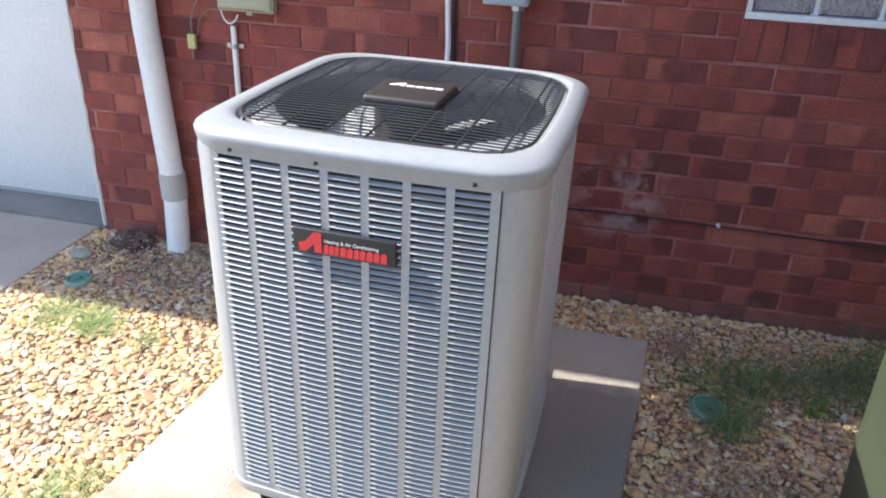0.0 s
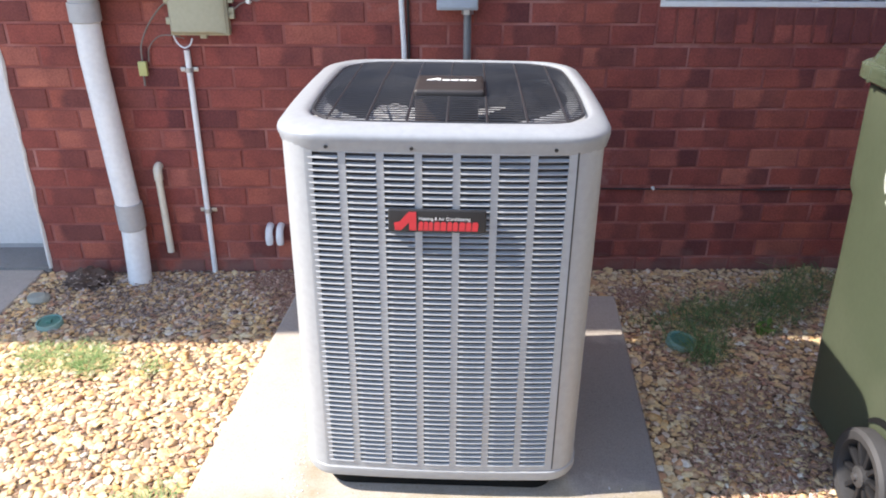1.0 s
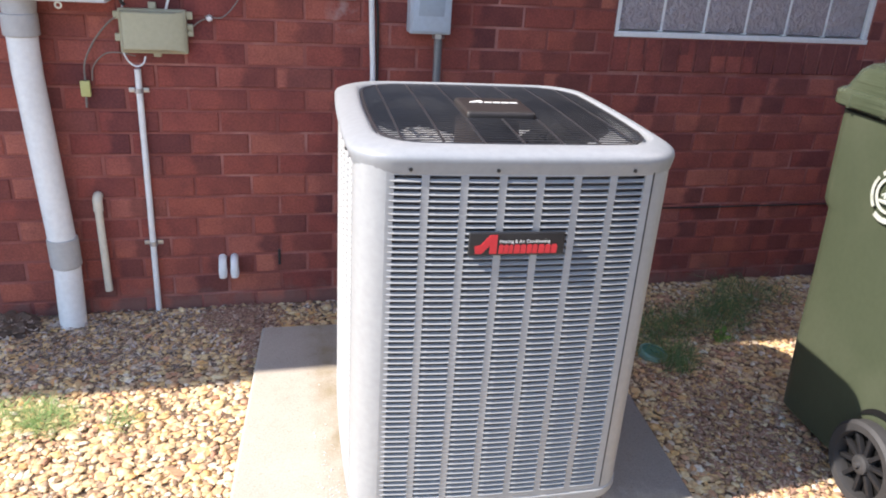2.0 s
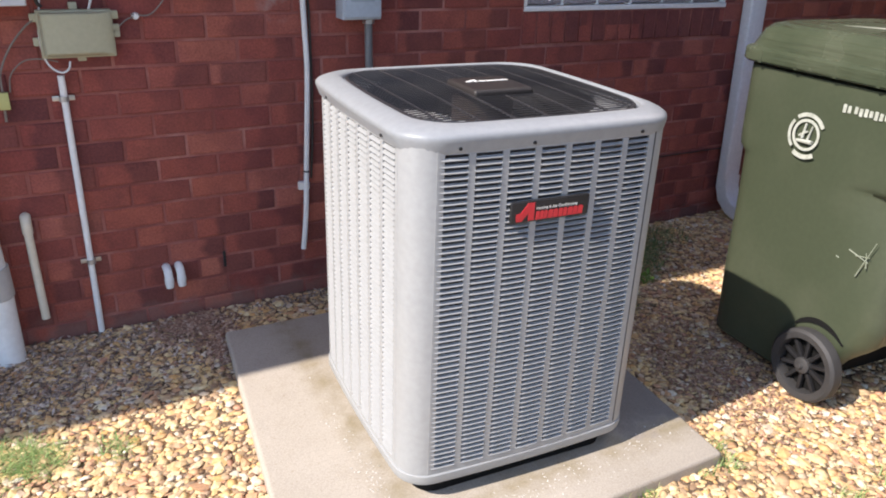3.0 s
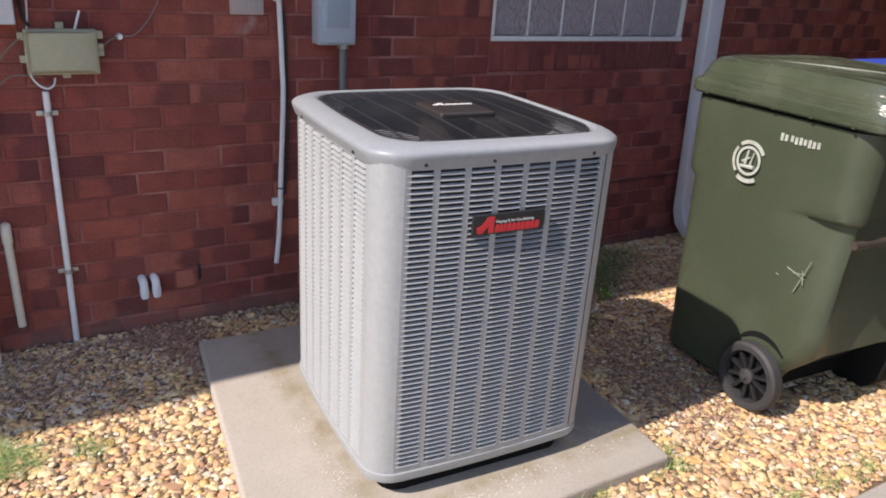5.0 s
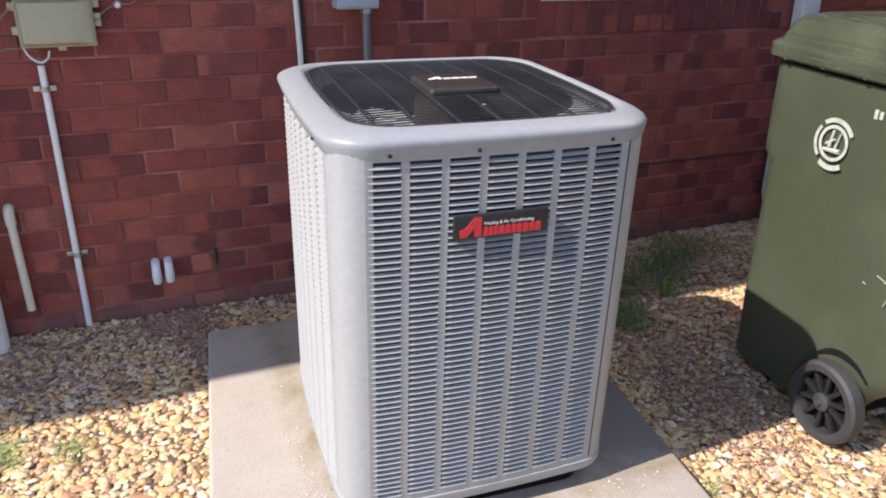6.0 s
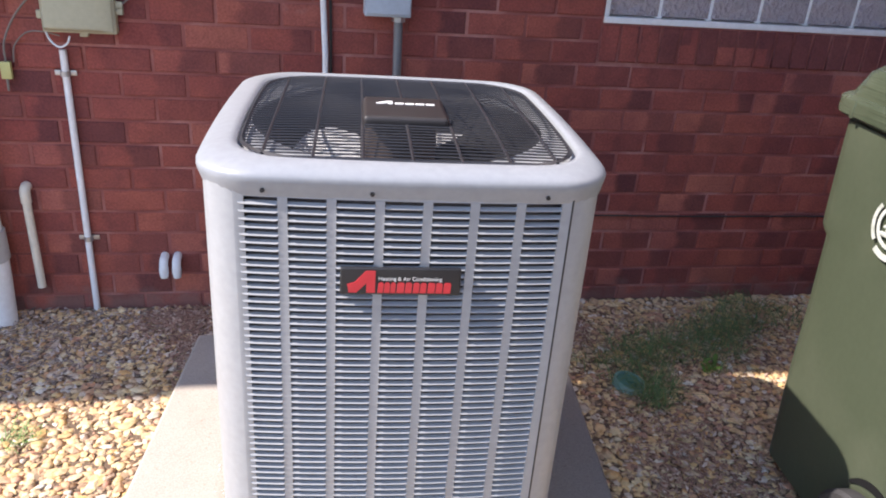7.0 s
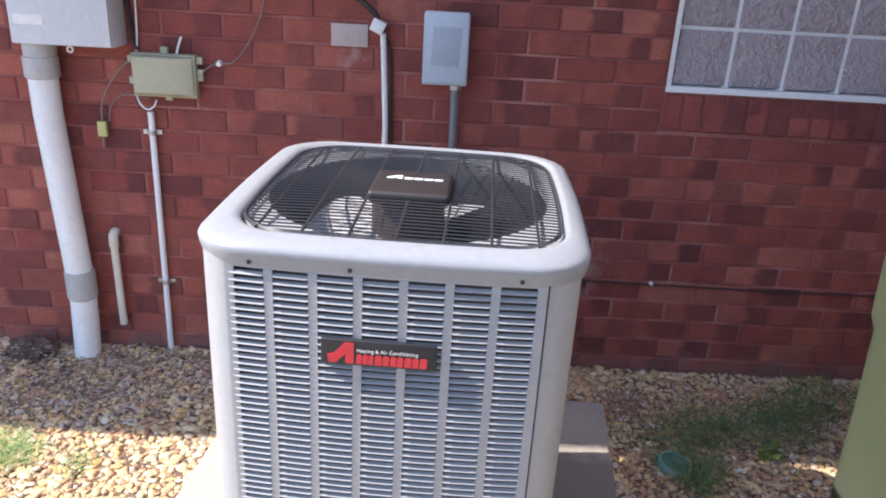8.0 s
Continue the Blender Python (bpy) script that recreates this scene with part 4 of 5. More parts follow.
def meter_box():
    m = thing("meter_box", "light grey steel meter box with a white label, above a conduit", "meter box")
    part("case", box(B(), (-1.748, F - 0.112, 1.128), (-1.434, F, 1.75), 0.005), M_METER, m)
    part("cover", box(B(), (-1.746, F - 0.126, 1.131), (-1.436, F - 0.1125, 1.745), 0.004), M_METER, m)
    part("label", box(B(), (-1.73, F - 0.1275, 1.19), (-1.638, F - 0.1262, 1.221)), M_WHITE_INK, m, "white paper label")
    part("flange", tube(B(), [(-1.695, F - 0.062, 1.132), (-1.695, F - 0.062, 1.112), (-1.698, F - 0.06, 1.085)], [0.051, 0.051, 0.049], 20), M_GREY_PVC, m, "grey threaded hub")
    bm = B()
    ring = [(-1.57 + 0.009 * math.cos(k * 0.6283), F - 0.118, 1.119 + 0.009 * math.sin(k * 0.6283)) for k in range(11)]
    part("seal_ring", tube(bm, ring, 0.003, 6), M_PVC_OLD, m, "pale wire seal ring")


meter_box()


def big_conduit():
    c = thing("conduit_pipe", "thick white plastic conduit with a grey coupling, running into the gravel", "pipe")
    x0, y0 = -1.705, F - 0.06
    pts = [(x0 + 0.006, y0, 1.11), (x0 + 0.006, y0, 0.9), (x0 + 0.03, y0, 0.4), (x0 + 0.037, y0, 0.24), (x0 + 0.037, y0 - 0.01, 0.12), (x0 + 0.037, y0 - 0.03, -0.06)]
    part("pipe", tube(B(), pts, 0.046, 20), M_PVC, c)
    part("coupling", tube(B(), [(x0 + 0.006, y0, 1.088), (x0 + 0.006, y0, 1.084), (x0 + 0.006, y0, 1.02), (x0 + 0.006, y0, 1.016)], [0.046, 0.054, 0.054, 0.048], 20), M_GREY_PVC, c, "pale grey coupling")
    part("coupling", tube(B(), [(x0 + 0.0345, y0, 0.332), (x0 + 0.0345, y0, 0.33), (x0 + 0.037, y0 - 0.002, 0.228), (x0 + 0.037, y0 - 0.002, 0.224)], [0.046, 0.0515, 0.0515, 0.047], 20), M_GREY_PVC, c, "grey coupling")


big_conduit()


def tan_box():
    b = thing("junction_box", "olive beige plastic cable box screwed to the brick", "junction box")
    part("case", box(B(), (-1.417, F - 0.036, 0.967), (-1.207, F, 1.108), 0.005), M_TAN, b)
    lo, hi = [(-1.412, 0.973), (-1.213, 0.973), (-1.213, 1.103), (-1.412, 1.103)], [(-1.402, 0.984), (-1.252, 0.984), (-1.252, 1.099), (-1.402, 1.099)]
    bm = loft(B(), [[(x, F - 0.037, z) for x, z in lo], [(x, F - 0.045, z) for x, z in lo], [(x, F - 0.064, z) for x, z in hi]], cap_start=True, cap_end=True, smooth=False)
    bmesh.ops.bevel(bm, geom=bm.edges[:], offset=0.0025, segments=2, affect="EDGES")
    part("cover", bm, M_TAN, b)
    for x, z in ((-1.312, 1.117), (-1.200, 1.09), (-1.200, 1.05), (-1.200, 1.035), (-1.422, 1.085), (-1.422, 1.015), (-1.307, 0.966)):
        part("lug", box(B(), (x - 0.012, F - 0.02, z - 0.012), (x + 0.012, F, z + 0.012), 0.003), M_TAN, b)


tan_box()


def thin_conduit():
    c = thing("conduit_pipe", "thin pale grey conduit strapped to the brick below the cable box", "pipe")
    part("pipe", tube(B(), [(-1.375, F - 0.014, 0.912), (-1.378, F - 0.014, 0.45), (-1.382, F - 0.016, -0.05)], 0.0108, 12), M_PVC, c)
    for z in (0.84, 0.28):
        part("strap", box(B(), (-1.41, F - 0.006, z - 0.008), (-1.345, F, z + 0.008), 0.002), M_GALV, c, "steel strap")
        part("strap", tube(B(), [(-1.377, F - 0.014, z - 0.008), (-1.377, F - 0.014, z + 0.008)], 0.0145, 12), M_GALV, c, "steel strap")


thin_conduit()


def stub_pipe():
    c = thing("drain_pipe", "short yellowed plastic pipe bent out of the brick wall", "pipe")
    x = -1.548
    part("pipe", tube(B(), curve_pts([(x, F + 0.03, 0.465), (x, F - 0.012, 0.465), (x, F - 0.026, 0.45), (x, F - 0.028, 0.41), (x + 0.003, F - 0.03, 0.105)], 6), 0.0135, 12), M_PVC_OLD, c)
    part("elbow", tube(B(), curve_pts([(x, F - 0.002, 0.465), (x, F - 0.016, 0.464), (x, F - 0.027, 0.45), (x, F - 0.028, 0.415)], 6), 0.0165, 12), M_PVC_OLD, c, "yellowed elbow")


stub_pipe()
for dx in (0.0, 0.043):
    c = thing("vent_elbow", "short white plastic pipe elbow pointing down from the brick", "pipe", group="twin pipe elbows")
    x = -1.138 + dx
    part("pipe", tube(B(), curve_pts([(x, F + 0.03, 0.205), (x, F - 0.012, 0.205), (x, F - 0.033, 0.198), (x, F - 0.042, 0.18), (x, F - 0.044, 0.142)], 6), [0.0148] * 24 + [0.0128], 14), M_PVC, c)
    part("collar", tube(B(), [(x, F - 0.0428, 0.178), (x, F - 0.044, 0.158)], [0.0163, 0.0158], 14), M_PVC, c)


def whip():
    c = thing("flexible_conduit", "white flexible conduit down the brick wall behind the unit", "pipe")
    part("pipe", tube(B(), curve_pts([(-0.594, F - 0.025, 1.21), (-0.585, F - 0.018, 1.0), (-0.582, F - 0.016, 0.86), (-0.597, F - 0.015, 0.55), (-0.602, F - 0.016, 0.45), (-0.61, F - 0.02, 0.33), (-0.628, F - 0.03, 0.2)], 6), 0.0098, 12), M_PVC, c)
    part("clamp", box(B(), (-0.632, F - 0.02, 0.438), (-0.606, F, 0.468), 0.004), M_WHITE, c, "white pipe clip")
    part("clamp", tube(B(), [(-0.6015, F - 0.016, 0.442), (-0.601, F - 0.016, 0.464)], 0.0118, 12), M_WHITE, c, "white pipe clip")
    part("band", tube(B(), [(-0.5995, F - 0.0155, 0.506), (-0.599, F - 0.0155, 0.512)], 0.0106, 12), M_BLACK, c, "black tape band")
    bm = turned(box(B(), (-0.022, -0.02, -0.02), (0.022, 0.02, 0.02), 0.004), Matrix.Translation((-0.61, F - 0.03, 1.232)) @ pose(0, 0, 0, 0, 25))
    part("connector", bm, M_PVC, c, "white angled connector")


whip()


def plaque():
    p = thing("wall_tile", "pale pink tile with grey bars set in the brick", "plaque")
    part("tile", box(B(), (-0.765, F - 0.008, 1.16), (-0.645, F + 0.01, 1.232), 0.002), M_PLAQUE, p)
    for k in range(4):
        part("mark", box(B(), (-0.72 + 0.019 * k, F - 0.0095, 1.174), (-0.715 + 0.019 * k, F - 0.008, 1.218 - 0.004 * (k % 2))), M_GREY_PVC, p, "grey bar")


plaque()


def disconnect():
    d = thing("disconnect_box", "blue-grey steel disconnect box on the brick wall", "electrical box")
    part("case", box(B(), (-0.462, F - 0.075, 1.062), (-0.316, F, 1.285), 0.005), M_DISCON, d)
    part("cover", box(B(), (-0.458, F - 0.086, 1.07), (-0.32, F - 0.074, 1.292), 0.005), M_DISCON, d)
    # shallow raised plate; the recess shade is in its darker colour
    bm = loft(B(), [[(x, F - 0.0862, z) for x, z in ((-0.436, 1.124), (-0.346, 1.124), (-0.34, 1.246), (-0.43, 1.246))], [(x, F - 0.089, z) for x, z in ((-0.43, 1.13), (-0.352, 1.13), (-0.35, 1.24), (-0.424, 1.24))]], cap_start=True, cap_end=True, smooth=False)
    part("recess", bm, M_DISCON_SHADE, d, "panel with its recess shade put into a darker enamel")
    part("locknut", tube(B(), [(-0.352, F - 0.04, 1.063), (-0.352, F - 0.04, 1.045)], 0.022, 6), M_GALV, d, "steel locknut")
    part("conduit", tube(B(), curve_pts([(-0.352, F - 0.04, 1.05), (-0.35, F - 0.04, 0.8), (-0.35, F - 0.05, 0.5), (-0.37, F - 0.2, 0.36), (-0.4, 2.05, 0.34), (-0.41, 1.86, 0.34)], 8), 0.0145, 12), M_DARK_PIPE, d, "dark grey conduit")


disconnect()


def downspout():
    d = thing("downspout", "pale grey painted metal downspout with a kicked-out foot", "downspout")
    def run(pts, w, dp):
        rings = []
        for i, (x, y, z) in enumerate(pts):
            a = Vector(pts[max(i - 1, 0)])
            b = Vector(pts[min(i + 1, len(pts) - 1)])
            t = (b - a).normalized()
            side = Vector((1, 0, 0))
            nrm = t.cross(side).normalized()
            rings.append([Vector((x, y, z)) + side * p.x + nrm * p.y for p in rounded(w, dp, 0.008, 0, 4, 2)])
        return loft(B(), rings)
    part("pipe", run([(1.62, F - 0.036, 2.5), (1.664, F - 0.036, 1.2), (1.705, F - 0.045, 0.2)], 0.051, 0.03), M_ALU, d)
    part("elbow", run([(1.71, F - 0.045, 0.22), (1.71, F - 0.048, 0.16), (1.71, F - 0.07, 0.1), (1.71, F - 0.12, 0.06), (1.71, F - 0.22, 0.03)], 0.05, 0.036), M_ALU, d)
    

downspout()

# cables
def cable(name, pts, r, mat, label, n=8):
    ob = solo(name, tube(B(), curve_pts(pts, n), r, 7), mat, label, "cable")
    return ob


cable("wall_cable", [(-0.2, F - 0.006, 0.362), (0.1, F - 0.006, 0.366), (0.42, F - 0.007, 0.364), (0.8, F - 0.006, 0.36), (1.28, F - 0.007, 0.361), (1.66, F - 0.006, 0.36), (2.6, F - 0.006, 0.362)], 0.0032, M_CABLE, "thin black cable clipped along the brick")
cable("loop_wire", [(-1.15, F - 0.012, 1.09), (-1.09, F - 0.014, 1.09), (-1.03, F - 0.02, 1.16), (-0.985, F - 0.02, 1.26), (-0.97, F - 0.02, 1.4), (-0.97, F - 0.02, 1.7)], 0.0022, M_TWINE, "thin grey wire sagging across the brick")
cable("drop_wire", [(-1.215, F - 0.02, 1.03), (-1.17, F - 0.012, 1.07), (-1.14, F - 0.012, 1.083)], 0.0025, M_TWINE, "thin grey wire beside the cable box")
cable("hook_wire", [(-1.385, F - 0.015, 1.5), (-1.392, F - 0.015, 1.25), (-1.4, F - 0.014, 1.13), (-1.414, F - 0.02, 1.06), (-1.414, F - 0.025, 0.985), (-1.403, F - 0.035, 0.95), (-1.385, F - 0.045, 0.932), (-1.367, F - 0.05, 0.927), (-1.35, F - 0.045, 0.937), (-1.343, F - 0.035, 0.957)], 0.003, M_PVC, "white wire looping under the cable box")
cable("tag_wire", [(-1.415, F - 0.016, 1.085), (-1.45, F - 0.02, 1.06), (-1.5, F - 0.02, 1.0), (-1.535, F - 0.02, 0.93), (-1.54, F - 0.02, 0.87)], 0.003, M_TWINE, "grey wire hanging beside the cable box")
cable("stub_wire", [(-1.27, F - 0.02, 1.105), (-1.262, F - 0.025, 1.13), (-1.25, F - 0.02, 1.165)], 0.004, M_PVC, "short white wire end above the cable box")
cable("black_lead", [(-0.61, F - 0.03, 1.25), (-0.63, F - 0.03, 1.28), (-0.7, F - 0.03, 1.325), (-0.85, F - 0.03, 1.37), (-1.1, F - 0.03, 1.36), (-1.42, F - 0.03, 1.38)], 0.009, M_CABLE, "black cable drooping to the connector")
cable("side_wire", [(-1.376, F - 0.02, 0.955), (-1.42, F - 0.02, 0.965), (-1.47, F - 0.015, 0.96), (-1.51, F - 0.012, 0.92), (-1.52, F - 0.012, 0.87)], 0.0022, M_TWINE, "thin grey wire drooping below the cable box")
# black strand drawn for the shadow along the flexible conduit
cable("shadow_lead", [(-0.6, F - 0.012, 1.22), (-0.57, F - 0.01, 1.15), (-0.564, F - 0.01, 0.95), (-0.566, F - 0.01, 0.7), (-0.58, F - 0.012, 0.48)], 0.0045, M_CABLE, "black strand drawn as the shadow of the white flexible conduit")
cable("meter_lead", [(-1.415, F - 0.012, 1.6), (-1.418, F - 0.012, 1.3), (-1.41, F - 0.014, 1.15), (-1.398, F - 0.014, 1.115)], 0.006, M_CABLE, "black cable beside the meter box")
tg = thing("wire_connector", "yellow-green plastic connector hanging on a wire", "connector")
part("body", box(B(), (-1.556, F - 0.03, 0.82), (-1.526, F - 0.012, 0.872), 0.003), M_YELLOW, tg)
part("end", tube(B(), [(-1.543, F - 0.02, 0.822), (-1.545, F - 0.02, 0.782)], 0.004, 6), M_TWINE, tg)
bm = B()
tube(bm, [(-1.135, F - 0.02, 1.083), (-1.135, F, 1.083)], [0.008, 0.012], 8)
solo("wire_clip", bm, M_WHITE, "small white wire clip on the brick", "clip")
bm = B()
tube(bm, [(0.413, F - 0.012, 0.366), (0.413, F, 0.366)], [0.006, 0.008], 8)
solo("cable_clip", bm, M_WHITE, "small white cable clip on the brick", "clip")

# clean-out caps in the gravel
for x, y, h, wide, rx, ry, rz in ((-1.872, 2.11, 0.015, 0.86, 3, -2, 10), (0.392, 1.956, 0.014, 1.0, 4, 9, 0)):
    c = thing("cleanout_cap", "dusty teal plastic clean-out cap set in the gravel", "drain cap", group="clean-out caps")
    c.matrix_basis = pose(x, y, 0, rx, ry, rz) @ Matrix.Diagonal((wide, wide, 1, 1))
    part("pipe", loft(B(), [[(r * math.cos(k * math.pi / 14), r * math.sin(k * math.pi / 14), z) for k in range(28)] for r, z in ((0.052, -0.03), (0.0535, h + 0.006), (0.051, h + 0.0095), (0.0455, h + 0.009), (0.0445, h - 0.004))]), M_TEAL_PIPE, c, "pale teal pipe end")
    part("lid", tube(B(), [(0, 0, h - 0.012), (0, 0, h - 0.004), (0, 0, h + 0.002), (0, 0, h + 0.005)], [0.043, 0.0442, 0.0435, 0.04], 28), M_TEAL, c)
    part("nut", box(B(), (-0.011, -0.011, h + 0.0045), (0.011, 0.011, h + 0.012), 0.003), M_TEAL, c)

# heap of dead leaves and soil by the thick conduit
bm = B()
bmesh.ops.create_icosphere(bm, subdivisions=4, radius=1)
for v in bm.verts:
    k = 1 + 0.3 * noise.noise(v.co * 2.3) + 0.22 * noise.noise(v.co * 6) + 0.12 * noise.noise(v.co * 15)
    v.co = Vector((v.co.x * 0.088 * k, v.co.y * 0.066 * k, v.co.z * 0.052 * k))
for f in bm.faces:
    f.smooth = True
ob = solo("soil_mound", bm, M_HUMUS, "small dark brown mound of soil against the wall", "soil mound")
ob.location = (-1.87, 2.45, 0.005)

# flat pale stone at the edge of the drive
bm = B()
bmesh.ops.create_icosphere(bm, subdivisions=4, radius=1)
for v in bm.verts:
    k = 1 + 0.16 * noise.noise(v.co * 1.6 + Vector((3, 1, 0))) + 0.04 * noise.noise(v.co * 6)
    v.co = Vector((v.co.x * 0.044 * k, v.co.y * 0.034 * k, max(-0.6, min(0.75, v.co.z)) * 0.022 * k))
for f in bm.faces:
    f.smooth = True
ob = solo("stone", bm, M_STONE, "flat pale grey stone beside the driveway edge", "stone")
ob.location = (-2.0, 2.3, 0.011)

# bead of caulk down the corner of the brick, and a weep hole
rc = random.Random(3)
zs = [0.02 + 0.05 * k for k in range(50)]
solo("caulk_bead", tube(B(), [(-2.0605 + rc.uniform(-0.002, 0.002), F - 0.0005, z) for z in zs], [rc.uniform(0.004, 0.0105) for _ in zs], 6), M_CAULK, "ragged grey-white caulk line at the brick corner", "caulk")
solo("weep_hole", box(B(), (-0.932, F - 0.003, 0.168), (-0.922, F + 0.02, 0.232), 0.002), M_BLACK, "narrow dark weep slot between two bricks", "weep hole")


# shredded mulch washed against the wall
def mulch(name, label, spots, seed, base_z=0.008, on_pad=False, size=1.0, mat=M_MULCH):
    r = np.random.RandomState(seed)
    base = np.array([(1, 0, 0), (-1, 0, 0), (0, 1, 0), (0, -1, 0), (0, 0, 1), (0, 0, -1)], float)
    tri = np.array([(0, 2, 4), (2, 1, 4), (1, 3, 4), (3, 0, 4), (2, 0, 5), (1, 2, 5), (3, 1, 5), (0, 3, 5)])
    ps, hs = [], []
    for x, y, rx_, ry_, n, h in spots:
        q = r.normal(0, 0.5, (n, 2))
        d = np.hypot(q[:, 0], q[:, 1])
        ps.append(np.stack([x + q[:, 0] * rx_, y + q[:, 1] * ry_], 1))
        hs.append(base_z + h * np.exp(-2 * d * d) * r.uniform(0.7, 1.0, n))
    p, z0 = np.concatenate(ps), np.concatenate(hs)
    ok = (p[:, 1] < 2.54) & ~((p[:, 0] > -1.01) & (p[:, 0] < 0.225) & (p[:, 1] < 2.285))
    p, z0 = (p, z0) if on_pad else (p[ok], z0[ok])
    n = len(p)
    k = np.stack([r.uniform(0.006, 0.02, n), r.uniform(0.003, 0.008, n), r.uniform(0.001, 0.0025, n)], 1) * size
    v = base[None] * k[:, None, :] * r.uniform(0.7, 1.2, (n, 6, 1))
    yaw, tip = r.uniform(0, 6.28, n)[:, None], r.uniform(-0.5, 0.5, n)[:, None]
    x, y, z = v[..., 0], v[..., 1], v[..., 2]
    x, z = x * np.cos(tip) - z * np.sin(tip), x * np.sin(tip) + z * np.cos(tip)
    x, y = x * np.cos(yaw) - y * np.sin(yaw), x * np.sin(yaw) + y * np.cos(yaw)
    v = np.stack([x + p[:, :1], y + p[:, 1:], z + z0[:, None]], 2).reshape(-1, 3)
    f = (tri[None] + (np.arange(n) * 6)[:, None, None]).reshape(-1, 3)
    me = bpy.data.meshes.new(name)
    me.from_pydata(v.tolist(), [], f.tolist())
    me.materials.append(mat)
    tagged(new(name, me), label, "mulch", kind="stuff")


mulch("mulch", "dark reddish mulch heaped below the twin elbows", [(-1.09, 2.42, 0.15, 0.12, 750, 0.02), (-1.03, 2.28, 0.08, 0.2, 500, 0.006)], 21, mat=M_MULCH_RED)
mulch("mulch", "thin brown mulch scattered over shaded gravel", [(-1.5, 2.35, 0.6, 0.3, 1900, 0.003), (-1.7, 2.15, 0.5, 0.14, 550, 0.003), (-1.87, 2.43, 0.12, 0.09, 160, 0.05), (-0.6, 2.48, 0.5, 0.06, 400, 0.0)], 22, size=0.8)
# mulch, laid thicker beside the bin to deepen the gravel's shade
mulch("mulch", "reddish mulch crumbs that also deepen the shade on the pebbles", [(0.3, 2.28, 0.1, 0.12, 500, 0.004), (0.7, 2.2, 0.7, 0.35, 1800, 0.003), (0.5, 1.6, 0.3, 0.6, 1500, 0.003), (0.3, 1.5, 0.2, 0.7, 500, 0.003), (0.42, 1.36, 0.22, 0.28, 700, 0.003)], 24, size=0.75, mat=M_MULCH_RED)
mulch("grit", "pale crumbs of grit and leaf on the pad beside the unit", [(-0.845, 1.32, 0.035, 0.35, 130, 0.0), (-0.6, 1.13, 0.3, 0.035, 150, 0.0), (-0.84, 1.13, 0.08, 0.06, 110, 0.0), (-0.15, 1.14, 0.3, 0.05, 60, 0.0)], 23, 0.0435, True, 0.3, M_CAULK)

# bright weed by the green bin
wd = thing("weed", "small bright green leafy weed in the gravel", "weed", (0.7, 2.003, 0))
rw = random.Random(8)
for k in range(11):
    a, d, h = rw.uniform(0, 6.28), rw.uniform(0.005, 0.045), rw.uniform(0.03, 0.065)
    bm = B()
    L, W = rw.uniform(0.012, 0.02), rw.uniform(0.006, 0.009)
    loft(bm, [[(s * L, -w * W, 0.002 - 0.004 * s * s), (s * L, 0, -0.004 * s * s), (s * L, w * W, 0.002 - 0.004 * s * s)] for s, w in ((-1, 0.1), (-0.5, 0.8), (0, 1), (0.5, 0.75), (1, 0.08))], close=False)
    bmesh.ops.solidify(bm, geom=bm.faces[:], thickness=0.0006)
    part("leaf", turned(bm, Matrix.Translation((d * math.cos(a), d * math.sin(a), h)) @ pose(0, 0, 0, rw.uniform(-35, 35), rw.uniform(-35, 10), rw.uniform(0, 360))), M_LEAF, wd)
    part("stem", tube(B(), [(0, 0, -0.01), (d * 0.6 * math.cos(a), d * 0.6 * math.sin(a), h * 0.7), (d * math.cos(a), d * math.sin(a), h)], 0.0009, 5), M_LEAF, wd)

# ---- grass ----
rng = random.Random(5)


def tuft(bm, x, y, n, spread, h, lean):
    for _ in range(n):
        a, r = rng.uniform(0, 6.28), spread * math.sqrt(rng.random())
        px_, py_ = x + r * math.cos(a), y + r * math.sin(a)
        hh, w = h * rng.uniform(0.5, 1.2), rng.uniform(0.0012, 0.0026)
        da = rng.uniform(0, 6.28)
        dx, dy = math.cos(da), math.sin(da)
        ln = lean * rng.uniform(0.3, 1.3) * hh
        prev = None
        for k, f in enumerate((0, 0.5, 0.85, 1.0)):
            cx, cy, cz = px_ + dx * ln * f * f, py_ + dy * ln * f * f, hh * (f - 0.25 * f * f * lean) - 0.005
            ww = w * (1 - f * 0.92)
            cur = (bm.verts.new((cx - dy * ww, cy + dx * ww, cz)), bm.verts.new((cx + dy * ww, cy - dx * ww, cz)))
            if prev:
                bm.faces.new((prev[0], prev[1], cur[1], cur[0]))
            prev = cur


def patch(label, spots, mat=M_GRASS):
    bm = B()
    for s in spots:
        tuft(bm, *s)
    solo("grass", bm, mat, label, "grass", "stuff")


patch("dark green grass tufts sprawling in the shaded gravel", [(0.4 + 0.075 * k + rng.uniform(-0.03, 0.03), 2.02 + 0.04 * k + rng.uniform(-0.07, 0.07), 120, 0.11, 0.08, 1.7) for k in range(11)]
      + [(0.445, 1.875, 190, 0.06, 0.08, 1.6), (0.5, 1.94, 110, 0.07, 0.08, 1.6), (0.3, 2.1, 40, 0.06, 0.07, 1.0), (0.75, 2.05, 60, 0.06, 0.07, 0.9)])
patch("pale green grass sprouting through sunlit gravel", [(-1.71 + rng.uniform(-0.16, 0.14), 1.89 + rng.uniform(-0.06, 0.06), 75, 0.07, 0.042, 1.6) for _ in range(16)] + [(-1.43 + rng.uniform(-0.05, 0.05), 1.82 + rng.uniform(-0.03, 0.03), 25, 0.04, 0.04, 1.6) for _ in range(4)], M_GRASS_PALE)
